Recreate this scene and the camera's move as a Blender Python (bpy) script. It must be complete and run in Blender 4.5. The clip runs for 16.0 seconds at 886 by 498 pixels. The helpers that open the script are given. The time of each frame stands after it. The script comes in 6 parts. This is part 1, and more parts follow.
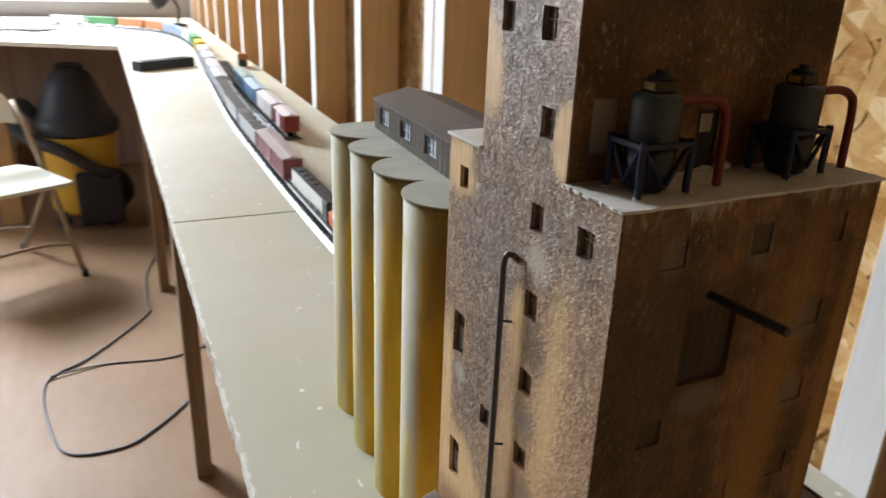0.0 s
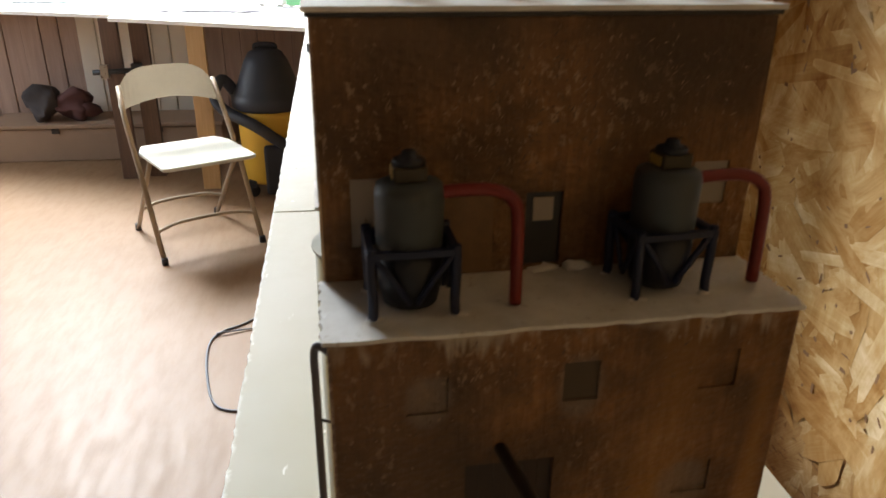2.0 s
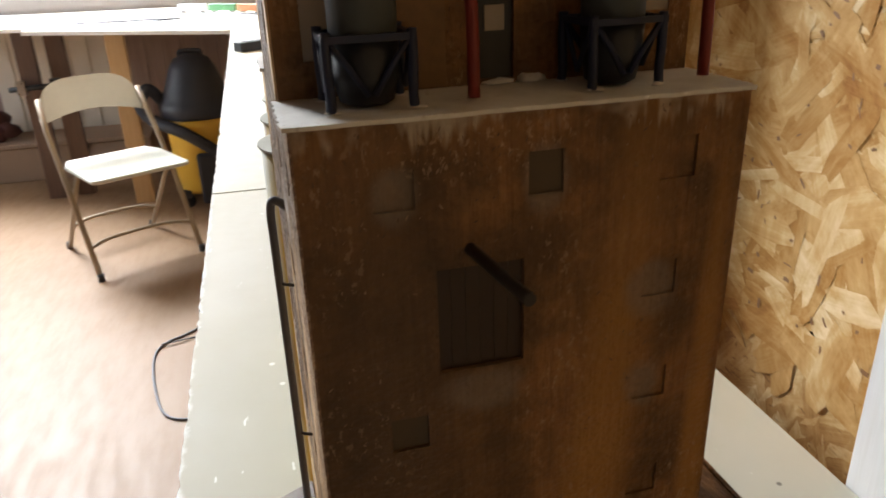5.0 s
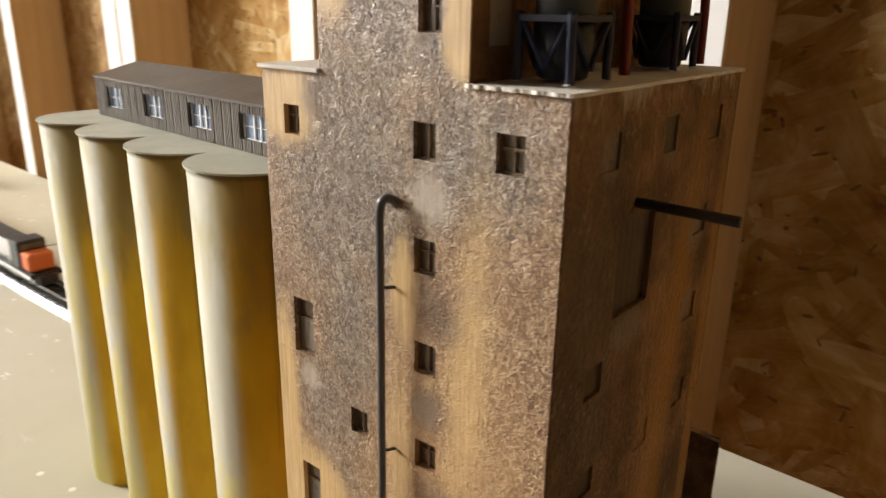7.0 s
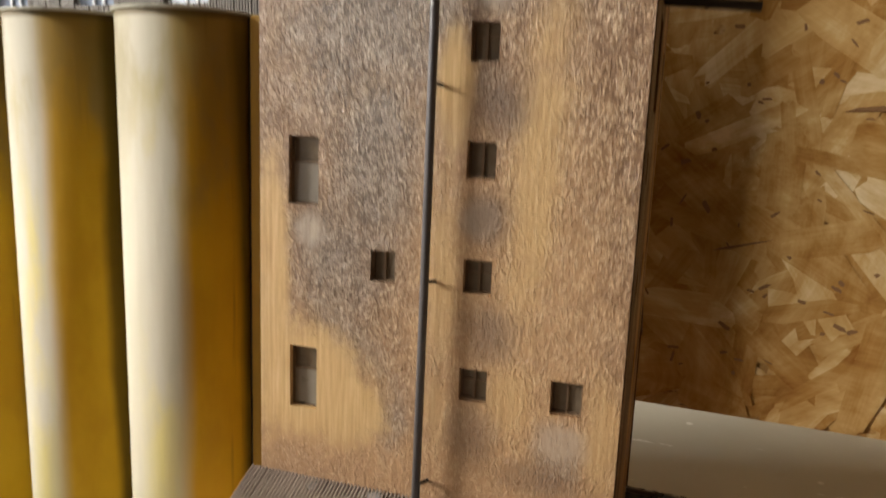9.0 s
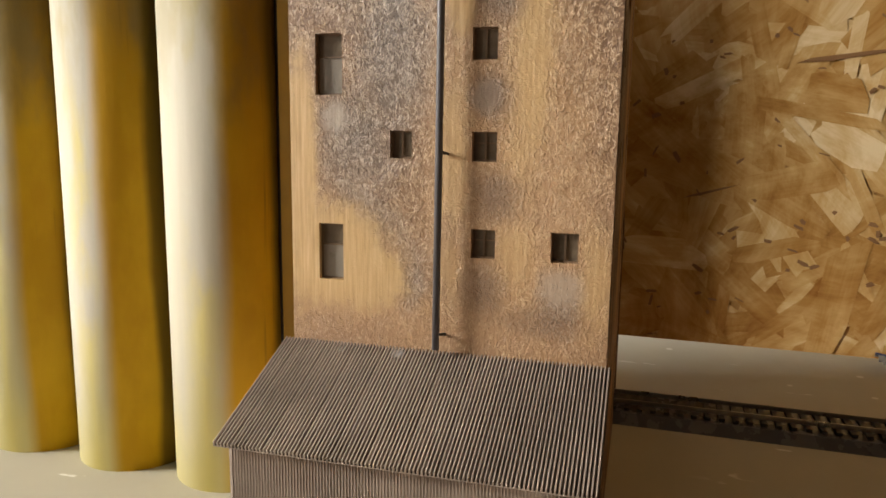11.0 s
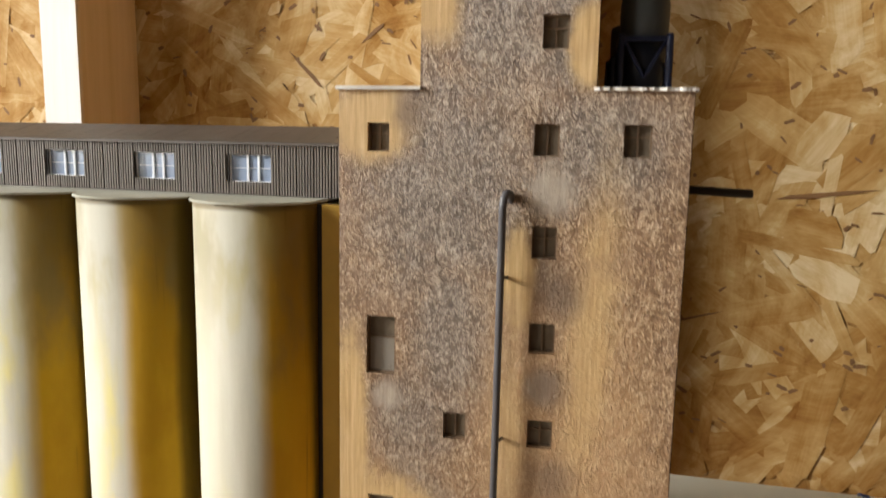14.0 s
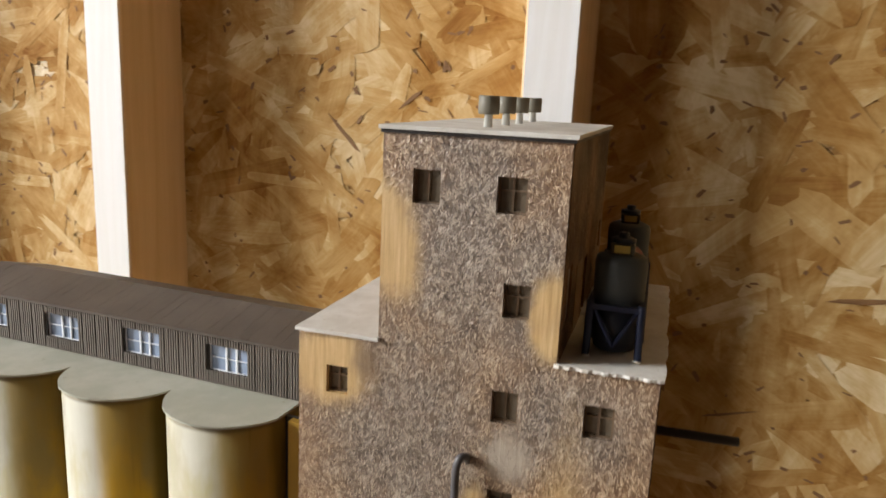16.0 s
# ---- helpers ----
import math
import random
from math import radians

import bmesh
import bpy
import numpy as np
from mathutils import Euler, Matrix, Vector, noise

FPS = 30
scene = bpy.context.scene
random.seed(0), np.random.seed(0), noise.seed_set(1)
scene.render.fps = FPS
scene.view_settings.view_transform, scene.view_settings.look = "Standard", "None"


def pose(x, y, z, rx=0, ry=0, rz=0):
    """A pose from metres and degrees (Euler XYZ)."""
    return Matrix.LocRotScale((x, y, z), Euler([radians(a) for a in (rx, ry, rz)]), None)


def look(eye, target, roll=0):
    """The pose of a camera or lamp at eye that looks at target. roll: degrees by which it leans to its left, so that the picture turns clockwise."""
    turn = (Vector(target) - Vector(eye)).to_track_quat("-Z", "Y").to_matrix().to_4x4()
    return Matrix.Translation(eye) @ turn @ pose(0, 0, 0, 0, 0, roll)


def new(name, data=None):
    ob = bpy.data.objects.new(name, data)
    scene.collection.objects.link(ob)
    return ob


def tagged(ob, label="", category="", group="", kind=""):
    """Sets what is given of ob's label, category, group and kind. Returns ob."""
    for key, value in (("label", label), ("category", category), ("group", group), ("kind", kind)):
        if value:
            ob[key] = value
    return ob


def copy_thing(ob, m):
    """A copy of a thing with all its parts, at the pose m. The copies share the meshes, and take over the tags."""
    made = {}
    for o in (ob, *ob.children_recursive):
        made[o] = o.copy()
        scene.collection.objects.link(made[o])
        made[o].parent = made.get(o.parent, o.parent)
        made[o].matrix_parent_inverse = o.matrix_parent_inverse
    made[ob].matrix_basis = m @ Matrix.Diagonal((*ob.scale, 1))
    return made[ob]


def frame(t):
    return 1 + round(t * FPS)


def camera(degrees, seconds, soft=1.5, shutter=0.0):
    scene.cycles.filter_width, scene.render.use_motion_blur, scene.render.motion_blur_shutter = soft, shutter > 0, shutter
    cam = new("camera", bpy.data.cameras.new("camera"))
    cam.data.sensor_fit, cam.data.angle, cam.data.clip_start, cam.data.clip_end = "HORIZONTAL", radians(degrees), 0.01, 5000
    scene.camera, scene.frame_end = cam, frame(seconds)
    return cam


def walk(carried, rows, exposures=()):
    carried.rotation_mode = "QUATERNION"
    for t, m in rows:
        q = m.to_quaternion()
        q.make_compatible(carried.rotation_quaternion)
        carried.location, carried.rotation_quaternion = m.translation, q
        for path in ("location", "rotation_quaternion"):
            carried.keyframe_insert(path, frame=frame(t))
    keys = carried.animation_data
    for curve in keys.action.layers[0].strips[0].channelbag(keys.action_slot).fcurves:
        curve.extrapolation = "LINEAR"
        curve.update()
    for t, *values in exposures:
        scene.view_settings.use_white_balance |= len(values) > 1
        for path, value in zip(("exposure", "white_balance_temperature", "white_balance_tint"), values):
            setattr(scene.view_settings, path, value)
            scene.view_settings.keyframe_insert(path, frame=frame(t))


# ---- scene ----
cam = camera(62.6, 16.0, 1.6, 0.5)
METRES, EYE, TILT, LEAN, TURN = 1.05, 1.25, 0.0, 0.0, -26.0
ROWS = [
    (0.0, 0.0, 0.0, 0.0, 0.71, -21.06, -1.84),
    (0.5, 0.0549, 0.0288, -0.0091, 9.16, -20.69, -1.23),
    (1.0, 0.0763, 0.0686, -0.0096, 13.31, -21.44, 0.13),
    (1.5, 0.097, 0.0727, -0.0001, 15.69, -22.44, -2.0),
    (2.0, 0.1204, 0.0803, 0.0176, 16.12, -23.01, -0.54),
    (2.5, 0.128, 0.0832, 0.0283, 16.06, -22.26, -0.6),
    (3.0, 0.1369, 0.0794, 0.0247, 16.19, -22.11, -0.45),
    (3.5, 0.1423, 0.076, 0.0037, 16.69, -22.64, 0.3),
    (4.0, 0.15, 0.0727, -0.0092, 16.87, -23.45, 0.45),
    (6.5, 0.0002, 0.0515, -0.0516, -14.46, -19.11, 1.66),
    (7.0, -0.0471, 0.0633, -0.0481, -24.26, -18.41, -0.91),
    (7.5, -0.0965, 0.0902, -0.0492, -34.35, -17.53, -2.13),
    (8.0, -0.1305, 0.1098, -0.0593, -43.49, -13.6, -3.74),
    (8.5, -0.142, 0.1068, -0.0922, -45.29, -12.27, -4.18),
    (9.0, -0.1305, 0.1134, -0.1421, -46.29, -10.33, -2.29),
    (9.5, -0.1168, 0.1246, -0.1783, -47.19, -9.56, -1.73),
    (10.0, -0.1425, 0.1047, -0.1853, -47.5, -9.47, -1.69),
    (12.5, -0.182, 0.1015, -0.1817, -51.43, -7.31, 0.13),
    (13.0, -0.177, 0.1153, -0.1617, -52.36, -6.74, -0.28),
    (13.5, -0.1872, 0.1215, -0.1217, -52.95, -7.9, -0.03),
    (14.0, -0.1865, 0.133, -0.086, -52.93, -8.44, -1.07),
    (14.5, -0.1826, 0.1451, -0.0659, -54.42, -8.9, -1.96),
    (15.0, -0.1842, 0.137, -0.0417, -55.13, -9.22, -2.9),
    (15.5, -0.1772, 0.1259, -0.0074, -52.2, -10.02, -3.41),
    (16.0, -0.1421, 0.122, 0.0129, -46.6, -11.91, -2.54),
]
walk(cam, [(t, pose(0, 0, 0, 0, 0, 2) @ pose(-0.150, -0.176, EYE, TILT, LEAN, TURN) @ pose(METRES * x, METRES * y, METRES * z, 90 + pitch, roll, yaw)) for t, x, y, z, yaw, pitch, roll in ROWS],
     exposures=((0.0, -0.4, 6000, 9), (0.5, -0.5, 5740, 7), (1.0, -0.5, 5850, 7), (1.5, -0.42, 6000, 7), (2.0, -0.2, 6100, 8), (3.0, -0.18, 5850, 8), (4.0, -0.2, 5950, 9), (6.5, 0.03, 6900, 10), (7.5, -0.16, 7350, 11), (8.5, -0.26, 7380, 12), (10.0, -0.22, 7250, 12), (12.5, -0.17, 7600, 13), (13.5, -0.2, 7150, 11), (14.5, -0.09, 6750, 9), (16.0, -0.22, 6650, 10)))

# ---- light ----
world = bpy.data.worlds.new("sky_world")
scene.world = world
world.use_nodes = True
sky = world.node_tree.nodes.new("ShaderNodeTexSky")
sky.sky_type, sky.sun_disc = "NISHITA", False
sky.sun_elevation, sky.sun_rotation = radians(35), radians(-25)
world.node_tree.links.new(sky.outputs[0], world.node_tree.nodes["Background"].inputs[0])
world.node_tree.nodes["Background"].inputs[1].default_value = 0.12


def area_lamp(name, m, w, h, watts, colour):
    lamp = bpy.data.lights.new(name, "AREA")
    lamp.shape, lamp.size, lamp.size_y, lamp.energy, lamp.color = "RECTANGLE", w, h, watts, colour
    ob = new(name, lamp)
    ob.matrix_world = m
    return ob


# daylight that comes in through the two windows of the end wall
END_Y, WEST_X = 5.1, -3.9
WIN_A = (-0.73, 0.09, 1.012, 2.3)       # x0, x1, z0, z1
WIN_B = (-2.70, -1.30, 2.15, 3.45)
area_lamp("window_light", look((-0.32, END_Y - 0.01, 1.66), (-0.4, 2.0, 0.5)), 0.8, 1.25, 40, (0.95, 0.98, 1.0))
area_lamp("window_light", look((-2.0, END_Y - 0.01, 2.80), (0.0, 0.1, 1.1)), 1.35, 1.25, 560, (0.95, 0.98, 1.0))

# weaker fill light from an unseen small window added in the side wall
WIN_FILL = (2.9, 4.1, 1.0, 2.1)             # y0, y1, z0, z1
area_lamp("window_light", look((WEST_X + 0.01, 3.5, 1.55), (0.0, 2.6, 0.7)), 1.1, 1.0, 46, (0.95, 0.98, 1.0))

# roof light in the ceiling above the far end
CEIL = 3.6
SKYLIGHT = (-2.35, -1.65, 4.15, 4.85)    # x0, x1, y0, y1
area_lamp("skylight_light", look((-2.0, 4.5, CEIL - 0.01), (-0.6, 3.0, 0.0)), 0.6, 0.6, 105, (0.97, 0.98, 1.0))


# ---- material tools ----
class Mat:
    def __init__(self, name, rough=0.7, metal=0.0, spec=0.4):
        self.m = bpy.data.materials.new(name)
        self.m.use_nodes = True
        self.nt = self.m.node_tree
        self.b = self.nt.nodes["Principled BSDF"]
        self.b.inputs["Roughness"].default_value = rough
        self.b.inputs["Metallic"].default_value = metal
        self.b.inputs["Specular IOR Level"].default_value = spec
        self.tc = self.nt.nodes.new("ShaderNodeTexCoord")
        self.p = self.tc.outputs["Object"]

    def node(self, kind, **ins):
        n = self.nt.nodes.new(kind)
        for k, v in ins.items():
            self.put(n.inputs[k.replace("_", " ")], v)
        return n

    def put(self, socket, v):
        if isinstance(v, bpy.types.NodeSocket):
            self.nt.links.new(v, socket)
        else:
            socket.default_value = v

    def mapped(self, scale=(1, 1, 1), rot=(0, 0, 0), loc=(0, 0, 0), p=None):
        n = self.nt.nodes.new("ShaderNodeMapping")
        self.put(n.inputs["Vector"], p or self.p)
        n.inputs["Scale"].default_value, n.inputs["Rotation"].default_value, n.inputs["Location"].default_value = scale, rot, loc
        return n.outputs[0]

    def noise(self, scale, detail=4.0, rough=0.55, p=None, stretch=None, dist=0.0):
        p = self.mapped(stretch, p=p) if stretch else (p or self.p)
        n = self.node("ShaderNodeTexNoise", Scale=scale, Detail=detail, Roughness=rough, Distortion=dist, Vector=p)
        return n.outputs["Fac"]

    def voronoi(self, scale, p=None, out="Distance", feature="F1", randomness=1.0):
        n = self.nt.nodes.new("ShaderNodeTexVoronoi")
        n.feature = feature
        self.put(n.inputs["Vector"], p or self.p)
        n.inputs["Scale"].default_value, n.inputs["Randomness"].default_value = scale, randomness
        return n.outputs[out]

    def math(self, op, a, b=0.0, clamp=False):
        n = self.nt.nodes.new("ShaderNodeMath")
        n.operation, n.use_clamp = op, clamp
        self.put(n.inputs[0], a), self.put(n.inputs[1], b)
        return n.outputs[0]

    def ramp(self, fac, lo, hi, a=0.0, b=1.0):
        n = self.nt.nodes.new("ShaderNodeMapRange")
        n.interpolation_type = "SMOOTHSTEP"
        for s, v in zip(n.inputs[:5], (fac, lo, hi, a, b)):
            self.put(s, v)
        return n.outputs[0]

    def mix(self, fac, a, b, mode="MIX"):
        n = self.nt.nodes.new("ShaderNodeMix")
        n.data_type, n.blend_type = "RGBA", mode
        self.put(n.inputs[0], fac)
        self.put(n.inputs[6], (*a, 1) if isinstance(a, tuple) else a)
        self.put(n.inputs[7], (*b, 1) if isinstance(b, tuple) else b)
        return n.outputs[2]

    def colors(self, fac, stops):
        n = self.nt.nodes.new("ShaderNodeValToRGB")
        self.put(n.inputs[0], fac)
        el = n.color_ramp.elements
        while len(el) < len(stops):
            el.new(0.5)
        for e, (pos, c) in zip(el, stops):
            e.position, e.color = pos, (*c, 1)
        return n.outputs[0]

    def sep(self, p, i):
        n = self.nt.nodes.new("ShaderNodeSeparateXYZ")
        self.put(n.inputs[0], p)
        return n.outputs[i]

    def blob(self, blobs, axes):
        """Union of soft ellipses (u, v, ru, rv, degrees) on a plane; 1 in the middle, 0 at the rim."""
        best = None
        for u, v, ru, rv, deg in blobs:
            n = self.nt.nodes.new("ShaderNodeMapping")
            n.vector_type = "TEXTURE"
            self.put(n.inputs["Vector"], self.p)
            if axes == "yz":
                n.inputs["Location"].default_value, n.inputs["Scale"].default_value = (0, u, v), (1e3, ru, rv)
                n.inputs["Rotation"].default_value = (radians(deg), 0, 0)
            else:
                n.inputs["Location"].default_value, n.inputs["Scale"].default_value = (u, 0, v), (ru, 1e3, rv)
                n.inputs["Rotation"].default_value = (0, radians(deg), 0)
            ln = self.nt.nodes.new("ShaderNodeVectorMath")
            ln.operation = "LENGTH"
            self.put(ln.inputs[0], n.outputs[0])
            d = self.math("SUBTRACT", 1.0, ln.outputs["Value"])
            best = d if best is None else self.math("MAXIMUM", best, d)
        return best

    def done(self, colour, bump=None, dist=0.001, strength=0.6, rough=None):
        self.put(self.b.inputs["Base Color"], (*colour, 1) if isinstance(colour, tuple) else colour)
        if bump is not None:
            n = self.node("ShaderNodeBump", Height=bump, Distance=dist, Strength=strength)
            self.put(self.b.inputs["Normal"], n.outputs[0])
        if rough is not None:
            self.put(self.b.inputs["Roughness"], rough)
        return self.m


def plain(name, colour, rough=0.6, metal=0.0, scale=60.0, amount=0.25, bump=0.0003, spec=0.4):
    """Paint or plastic with fine mottling and a faint relief."""
    m = Mat(name, rough, metal, spec)
    f = m.noise(scale, 5, 0.6)
    g = m.noise(scale * 0.13, 3)
    v = m.math("ADD", m.math("MULTIPLY", f, amount), m.math("MULTIPLY", g, amount))
    dark = tuple(c * (1 - amount) for c in colour)
    light = tuple(min(1, c * (1 + 0.6 * amount)) for c in colour)
    return m.done(m.mix(m.math("MULTIPLY", v, 1 / max(2 * amount, 1e-3)), dark, light), f, bump, 0.4,
                  m.ramp(f, 0.3, 0.7, rough * 0.9, min(1, rough * 1.1)))


def osb_material():
    """Oriented strand board: soft overlapping flakes in many directions, dark bark flecks."""
    m = Mat("osb", 0.6, 0, 0.35)
    warp = m.node("ShaderNodeTexNoise", Scale=26.0, Detail=5.0, Roughness=0.65, Vector=m.p)
    wv = m.nt.nodes.new("ShaderNodeVectorMath")
    wv.operation = "MULTIPLY_ADD"
    m.put(wv.inputs[0], warp.outputs["Color"])
    wv.inputs[1].default_value = (0.014, 0.014, 0.014)
    m.put(wv.inputs[2], m.p)
    q = wv.outputs[0]
    tone, height = None, None
    for k, (deg, ln, wd, cut) in enumerate(((6, 0.100, 0.030, 0.0), (80, 0.085, 0.024, 0.45), (-38, 0.090, 0.022, 0.5), (30, 0.07, 0.017, 0.56), (-70, 0.06, 0.014, 0.60), (52, 0.045, 0.010, 0.66))):
        p = m.mapped((1, 1, 1), (radians(deg), 0, 0), (0, 0.37 * k, 0.21 * k), q)
        ps = m.mapped((1.0, 1 / ln, 1 / wd), p=p)
        n = m.nt.nodes.new("ShaderNodeTexVoronoi")
        m.put(n.inputs["Vector"], ps)
        n.inputs["Scale"].default_value = 1.0
        c = n.outputs["Color"]
        val, pick = m.sep(c, 0), m.sep(c, 1)
        streak = m.noise(1.0, 4, 0.65, m.mapped((1.0, 0.6 / ln, 8.0 / wd), p=m.mapped((1, 1, 1), (radians(deg), 0, 0), p=m.p)))
        val = m.math("ADD", m.math("MULTIPLY", val, 0.25), m.math("MULTIPLY", m.math("ADD", streak, 0.22), 0.28))
        cut -= 0.10
        if tone is None:
            tone, height = val, m.math("MULTIPLY", pick, 0.3)
        else:
            on = m.ramp(m.math("SUBTRACT", pick, m.math("MULTIPLY", n.outputs["Distance"], 0.35)), cut - 0.14, cut - 0.02)
            mx = m.nt.nodes.new("ShaderNodeMix")
            m.put(mx.inputs[0], on), m.put(mx.inputs[2], tone), m.put(mx.inputs[3], val)
            tone = mx.outputs[0]
            height = m.math("ADD", height, m.math("MULTIPLY", on, 0.3))
    soft = m.noise(38.0, 6, 0.65)
    big = m.noise(6.0, 4, 0.6)
    tone = m.math("ADD", tone, m.math("ADD", m.math("MULTIPLY", m.math("SUBTRACT", big, 0.5), 0.6), m.math("MULTIPLY", m.math("SUBTRACT", soft, 0.5), 0.48)))
    base = m.colors(tone, [(0.04, (0.15, 0.058, 0.009)), (0.18, (0.28, 0.135, 0.032)), (0.33, (0.40, 0.235, 0.078)), (0.47, (0.55, 0.39, 0.19)), (0.60, (0.74, 0.63, 0.46))])
    for rot, sc, lo in ((35, 75.0, 0.625), (-30, 105.0, 0.635), (80, 60.0, 0.64)):
        fleck = m.noise(sc, 3, 0.6, m.mapped((1, 0.4, 1.7), (radians(rot), 0, 0), (0, rot, 0), p=q))
        base = m.mix(m.ramp(fleck, lo, lo + 0.07, 0, 0.75), base, (0.15, 0.062, 0.018))
    return m.done(base, m.math("ADD", height, m.math("MULTIPLY", soft, 0.5)), 0.0016, 0.45, m.ramp(tone, 0.2, 0.8, 0.7, 0.5))


def wood_material(name, light, dark, axis=2, scale=1.0, rough=0.6):
    m = Mat(name, rough, 0, 0.5)
    st = [14.0 * scale] * 3
    st[axis] = 0.8 * scale
    g = m.noise(3.0, 6, 0.6, stretch=tuple(st), dist=1.2)
    fine = m.noise(12.0, 4, 0.7, stretch=tuple(st))
    knots = m.voronoi(1.0, m.mapped(tuple(5.0 * scale if i != axis else 2.2 * scale for i in range(3))))
    f = m.math("ADD", m.math("MULTIPLY", g, 0.75), m.math("MULTIPLY", fine, 0.3))
    c = m.colors(f, [(0.3, dark), (0.5, tuple(0.5 * (a + b) for a, b in zip(light, dark))), (0.72, light)])
    c = m.mix(m.ramp(knots, 0.05, 0.10, 0.85, 0.0), c, tuple(0.3 * v for v in dark))
    return m.done(c, fine, 0.0006, 0.5)


MAT = {}
MAT["osb"] = osb_material()
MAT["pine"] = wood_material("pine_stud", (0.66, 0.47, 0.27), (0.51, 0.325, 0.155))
MAT["palepine"] = wood_material("pale_pine_face", (0.80, 0.79, 0.78), (0.70, 0.67, 0.63))
MAT["leg"] = wood_material("weathered_pine", (0.34, 0.24, 0.15), (0.17, 0.11, 0.065))
MAT["darkleg"] = wood_material("dark_wood", (0.16, 0.10, 0.075), (0.08, 0.05, 0.04))


def table_paint():
    m = Mat("table_paint", 0.55, 0, 0.25)
    a, b = m.noise(3.0, 4, 0.6), m.noise(55.0, 5, 0.6)
    c = m.mix(m.ramp(a, 0.35, 0.7), (0.50, 0.47, 0.36), (0.545, 0.52, 0.425))
    c = m.mix(m.ramp(b, 0.62, 0.78, 0, 0.4), c, (0.50, 0.45, 0.32))
    chip = m.voronoi(26.0)
    c = m.mix(m.ramp(chip, 0.05, 0.075, 0.8, 0.0), c, (0.85, 0.83, 0.76))
    scratch = m.noise(70.0, 3, 0.7, stretch=(1.0, 0.35, 1.0))
    c = m.mix(m.math("MULTIPLY", m.ramp(scratch, 0.66, 0.70, 0, 0.85), m.ramp(m.noise(6.0, 3), 0.45, 0.6)), c, (0.86, 0.85, 0.80))
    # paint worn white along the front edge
    rim = m.math("ADD", m.math("ADD", m.sep(m.p, 0), m.math("MULTIPLY", m.sep(m.p, 1), 0.014)), m.math("MULTIPLY", m.noise(60.0, 5, 0.7), -0.016))
    c = m.mix(m.ramp(rim, -0.097, -0.092, 0.9, 0.0), c, (0.86, 0.85, 0.80))
    dot = m.voronoi(11.0, m.mapped((1, 1, 1), loc=(0.3, 0.7, 0)))
    c = m.mix(m.ramp(dot, 0.018, 0.03, 0.8, 0.0), c, (0.12, 0.10, 0.08))
    return m.done(c, b, 0.0004, 0.4, m.ramp(b, 0.3, 0.7, 0.48, 0.62))


MAT["table"] = table_paint()


def floor_paint():
    m = Mat("floor_board", 0.5, 0, 0.33)
    a, b = m.noise(1.6, 4, 0.6), m.noise(30.0, 5, 0.6, stretch=(1.0, 0.25, 1.0))
    c = m.mix(m.ramp(a, 0.3, 0.7), (0.245, 0.150, 0.082), (0.285, 0.182, 0.105))
    c = m.mix(m.ramp(b, 0.4, 0.75, 0, 0.35), c, (0.205, 0.122, 0.064))
    return m.done(c, b, 0.0002, 0.3, m.ramp(b, 0.3, 0.7, 0.48, 0.58))


MAT["floor"] = floor_paint()
MAT["brownboard"] = plain("brown_wallboard", (0.085, 0.062, 0.042), 0.8, scale=20, amount=0.2)
MAT["warmboard"] = plain("warm_wallboard", (0.09, 0.052, 0.025), 0.8, scale=20, amount=0.2)
MAT["wallboard"] = plain("wallboard", (0.36, 0.335, 0.32), 0.8, scale=20, amount=0.12)
MAT["ceiling"] = plain("ceiling_board", (0.065, 0.04, 0.02), 0.85, scale=20, amount=0.08)
MAT["white"] = plain("white_paint", (0.78, 0.78, 0.75), 0.5, scale=40, amount=0.08)
MAT["bark"] = plain("bark_strand", (0.22, 0.11, 0.042), 0.7, scale=120, amount=0.5)
MAT["black"] = plain("black_plastic", (0.02, 0.021, 0.024), 0.45)
MAT["iron"] = plain("dark_iron", (0.035, 0.03, 0.028), 0.5)
MAT["roadbed"] = plain("grey_foam_roadbed", (0.115, 0.12, 0.135), 0.27, spec=0.8)
MAT["rail"] = plain("nickel_rail", (0.45, 0.43, 0.40), 0.3, 0.9)


# ---- mesh tools ----
def box(bm, x0, x1, y0, y1, z0, z1, m=None):
    vs = [bm.verts.new((x, y, z)) for x in (x0, x1) for y in (y0, y1) for z in (z0, z1)]
    if m is not None:
        for v in vs:
            v.co = m @ v.co
    for f in ((0, 1, 3, 2), (4, 6, 7, 5), (0, 4, 5, 1), (2, 3, 7, 6), (0, 2, 6, 4), (1, 5, 7, 3)):
        bm.faces.new([vs[i] for i in f])


def prism(bm, pts, z0, z1, m=None):
    """An upright prism over a plan given counter-clockwise."""
    lo = [bm.verts.new((x, y, z0)) for x, y in pts]
    hi = [bm.verts.new((x, y, z1)) for x, y in pts]
    n = len(pts)
    bm.faces.new(list(reversed(lo))), bm.faces.new(hi)
    for i in range(n):
        bm.faces.new((lo[i], lo[(i + 1) % n], hi[(i + 1) % n], hi[i]))
    if m is not None:
        for v in lo + hi:
            v.co = m @ v.co


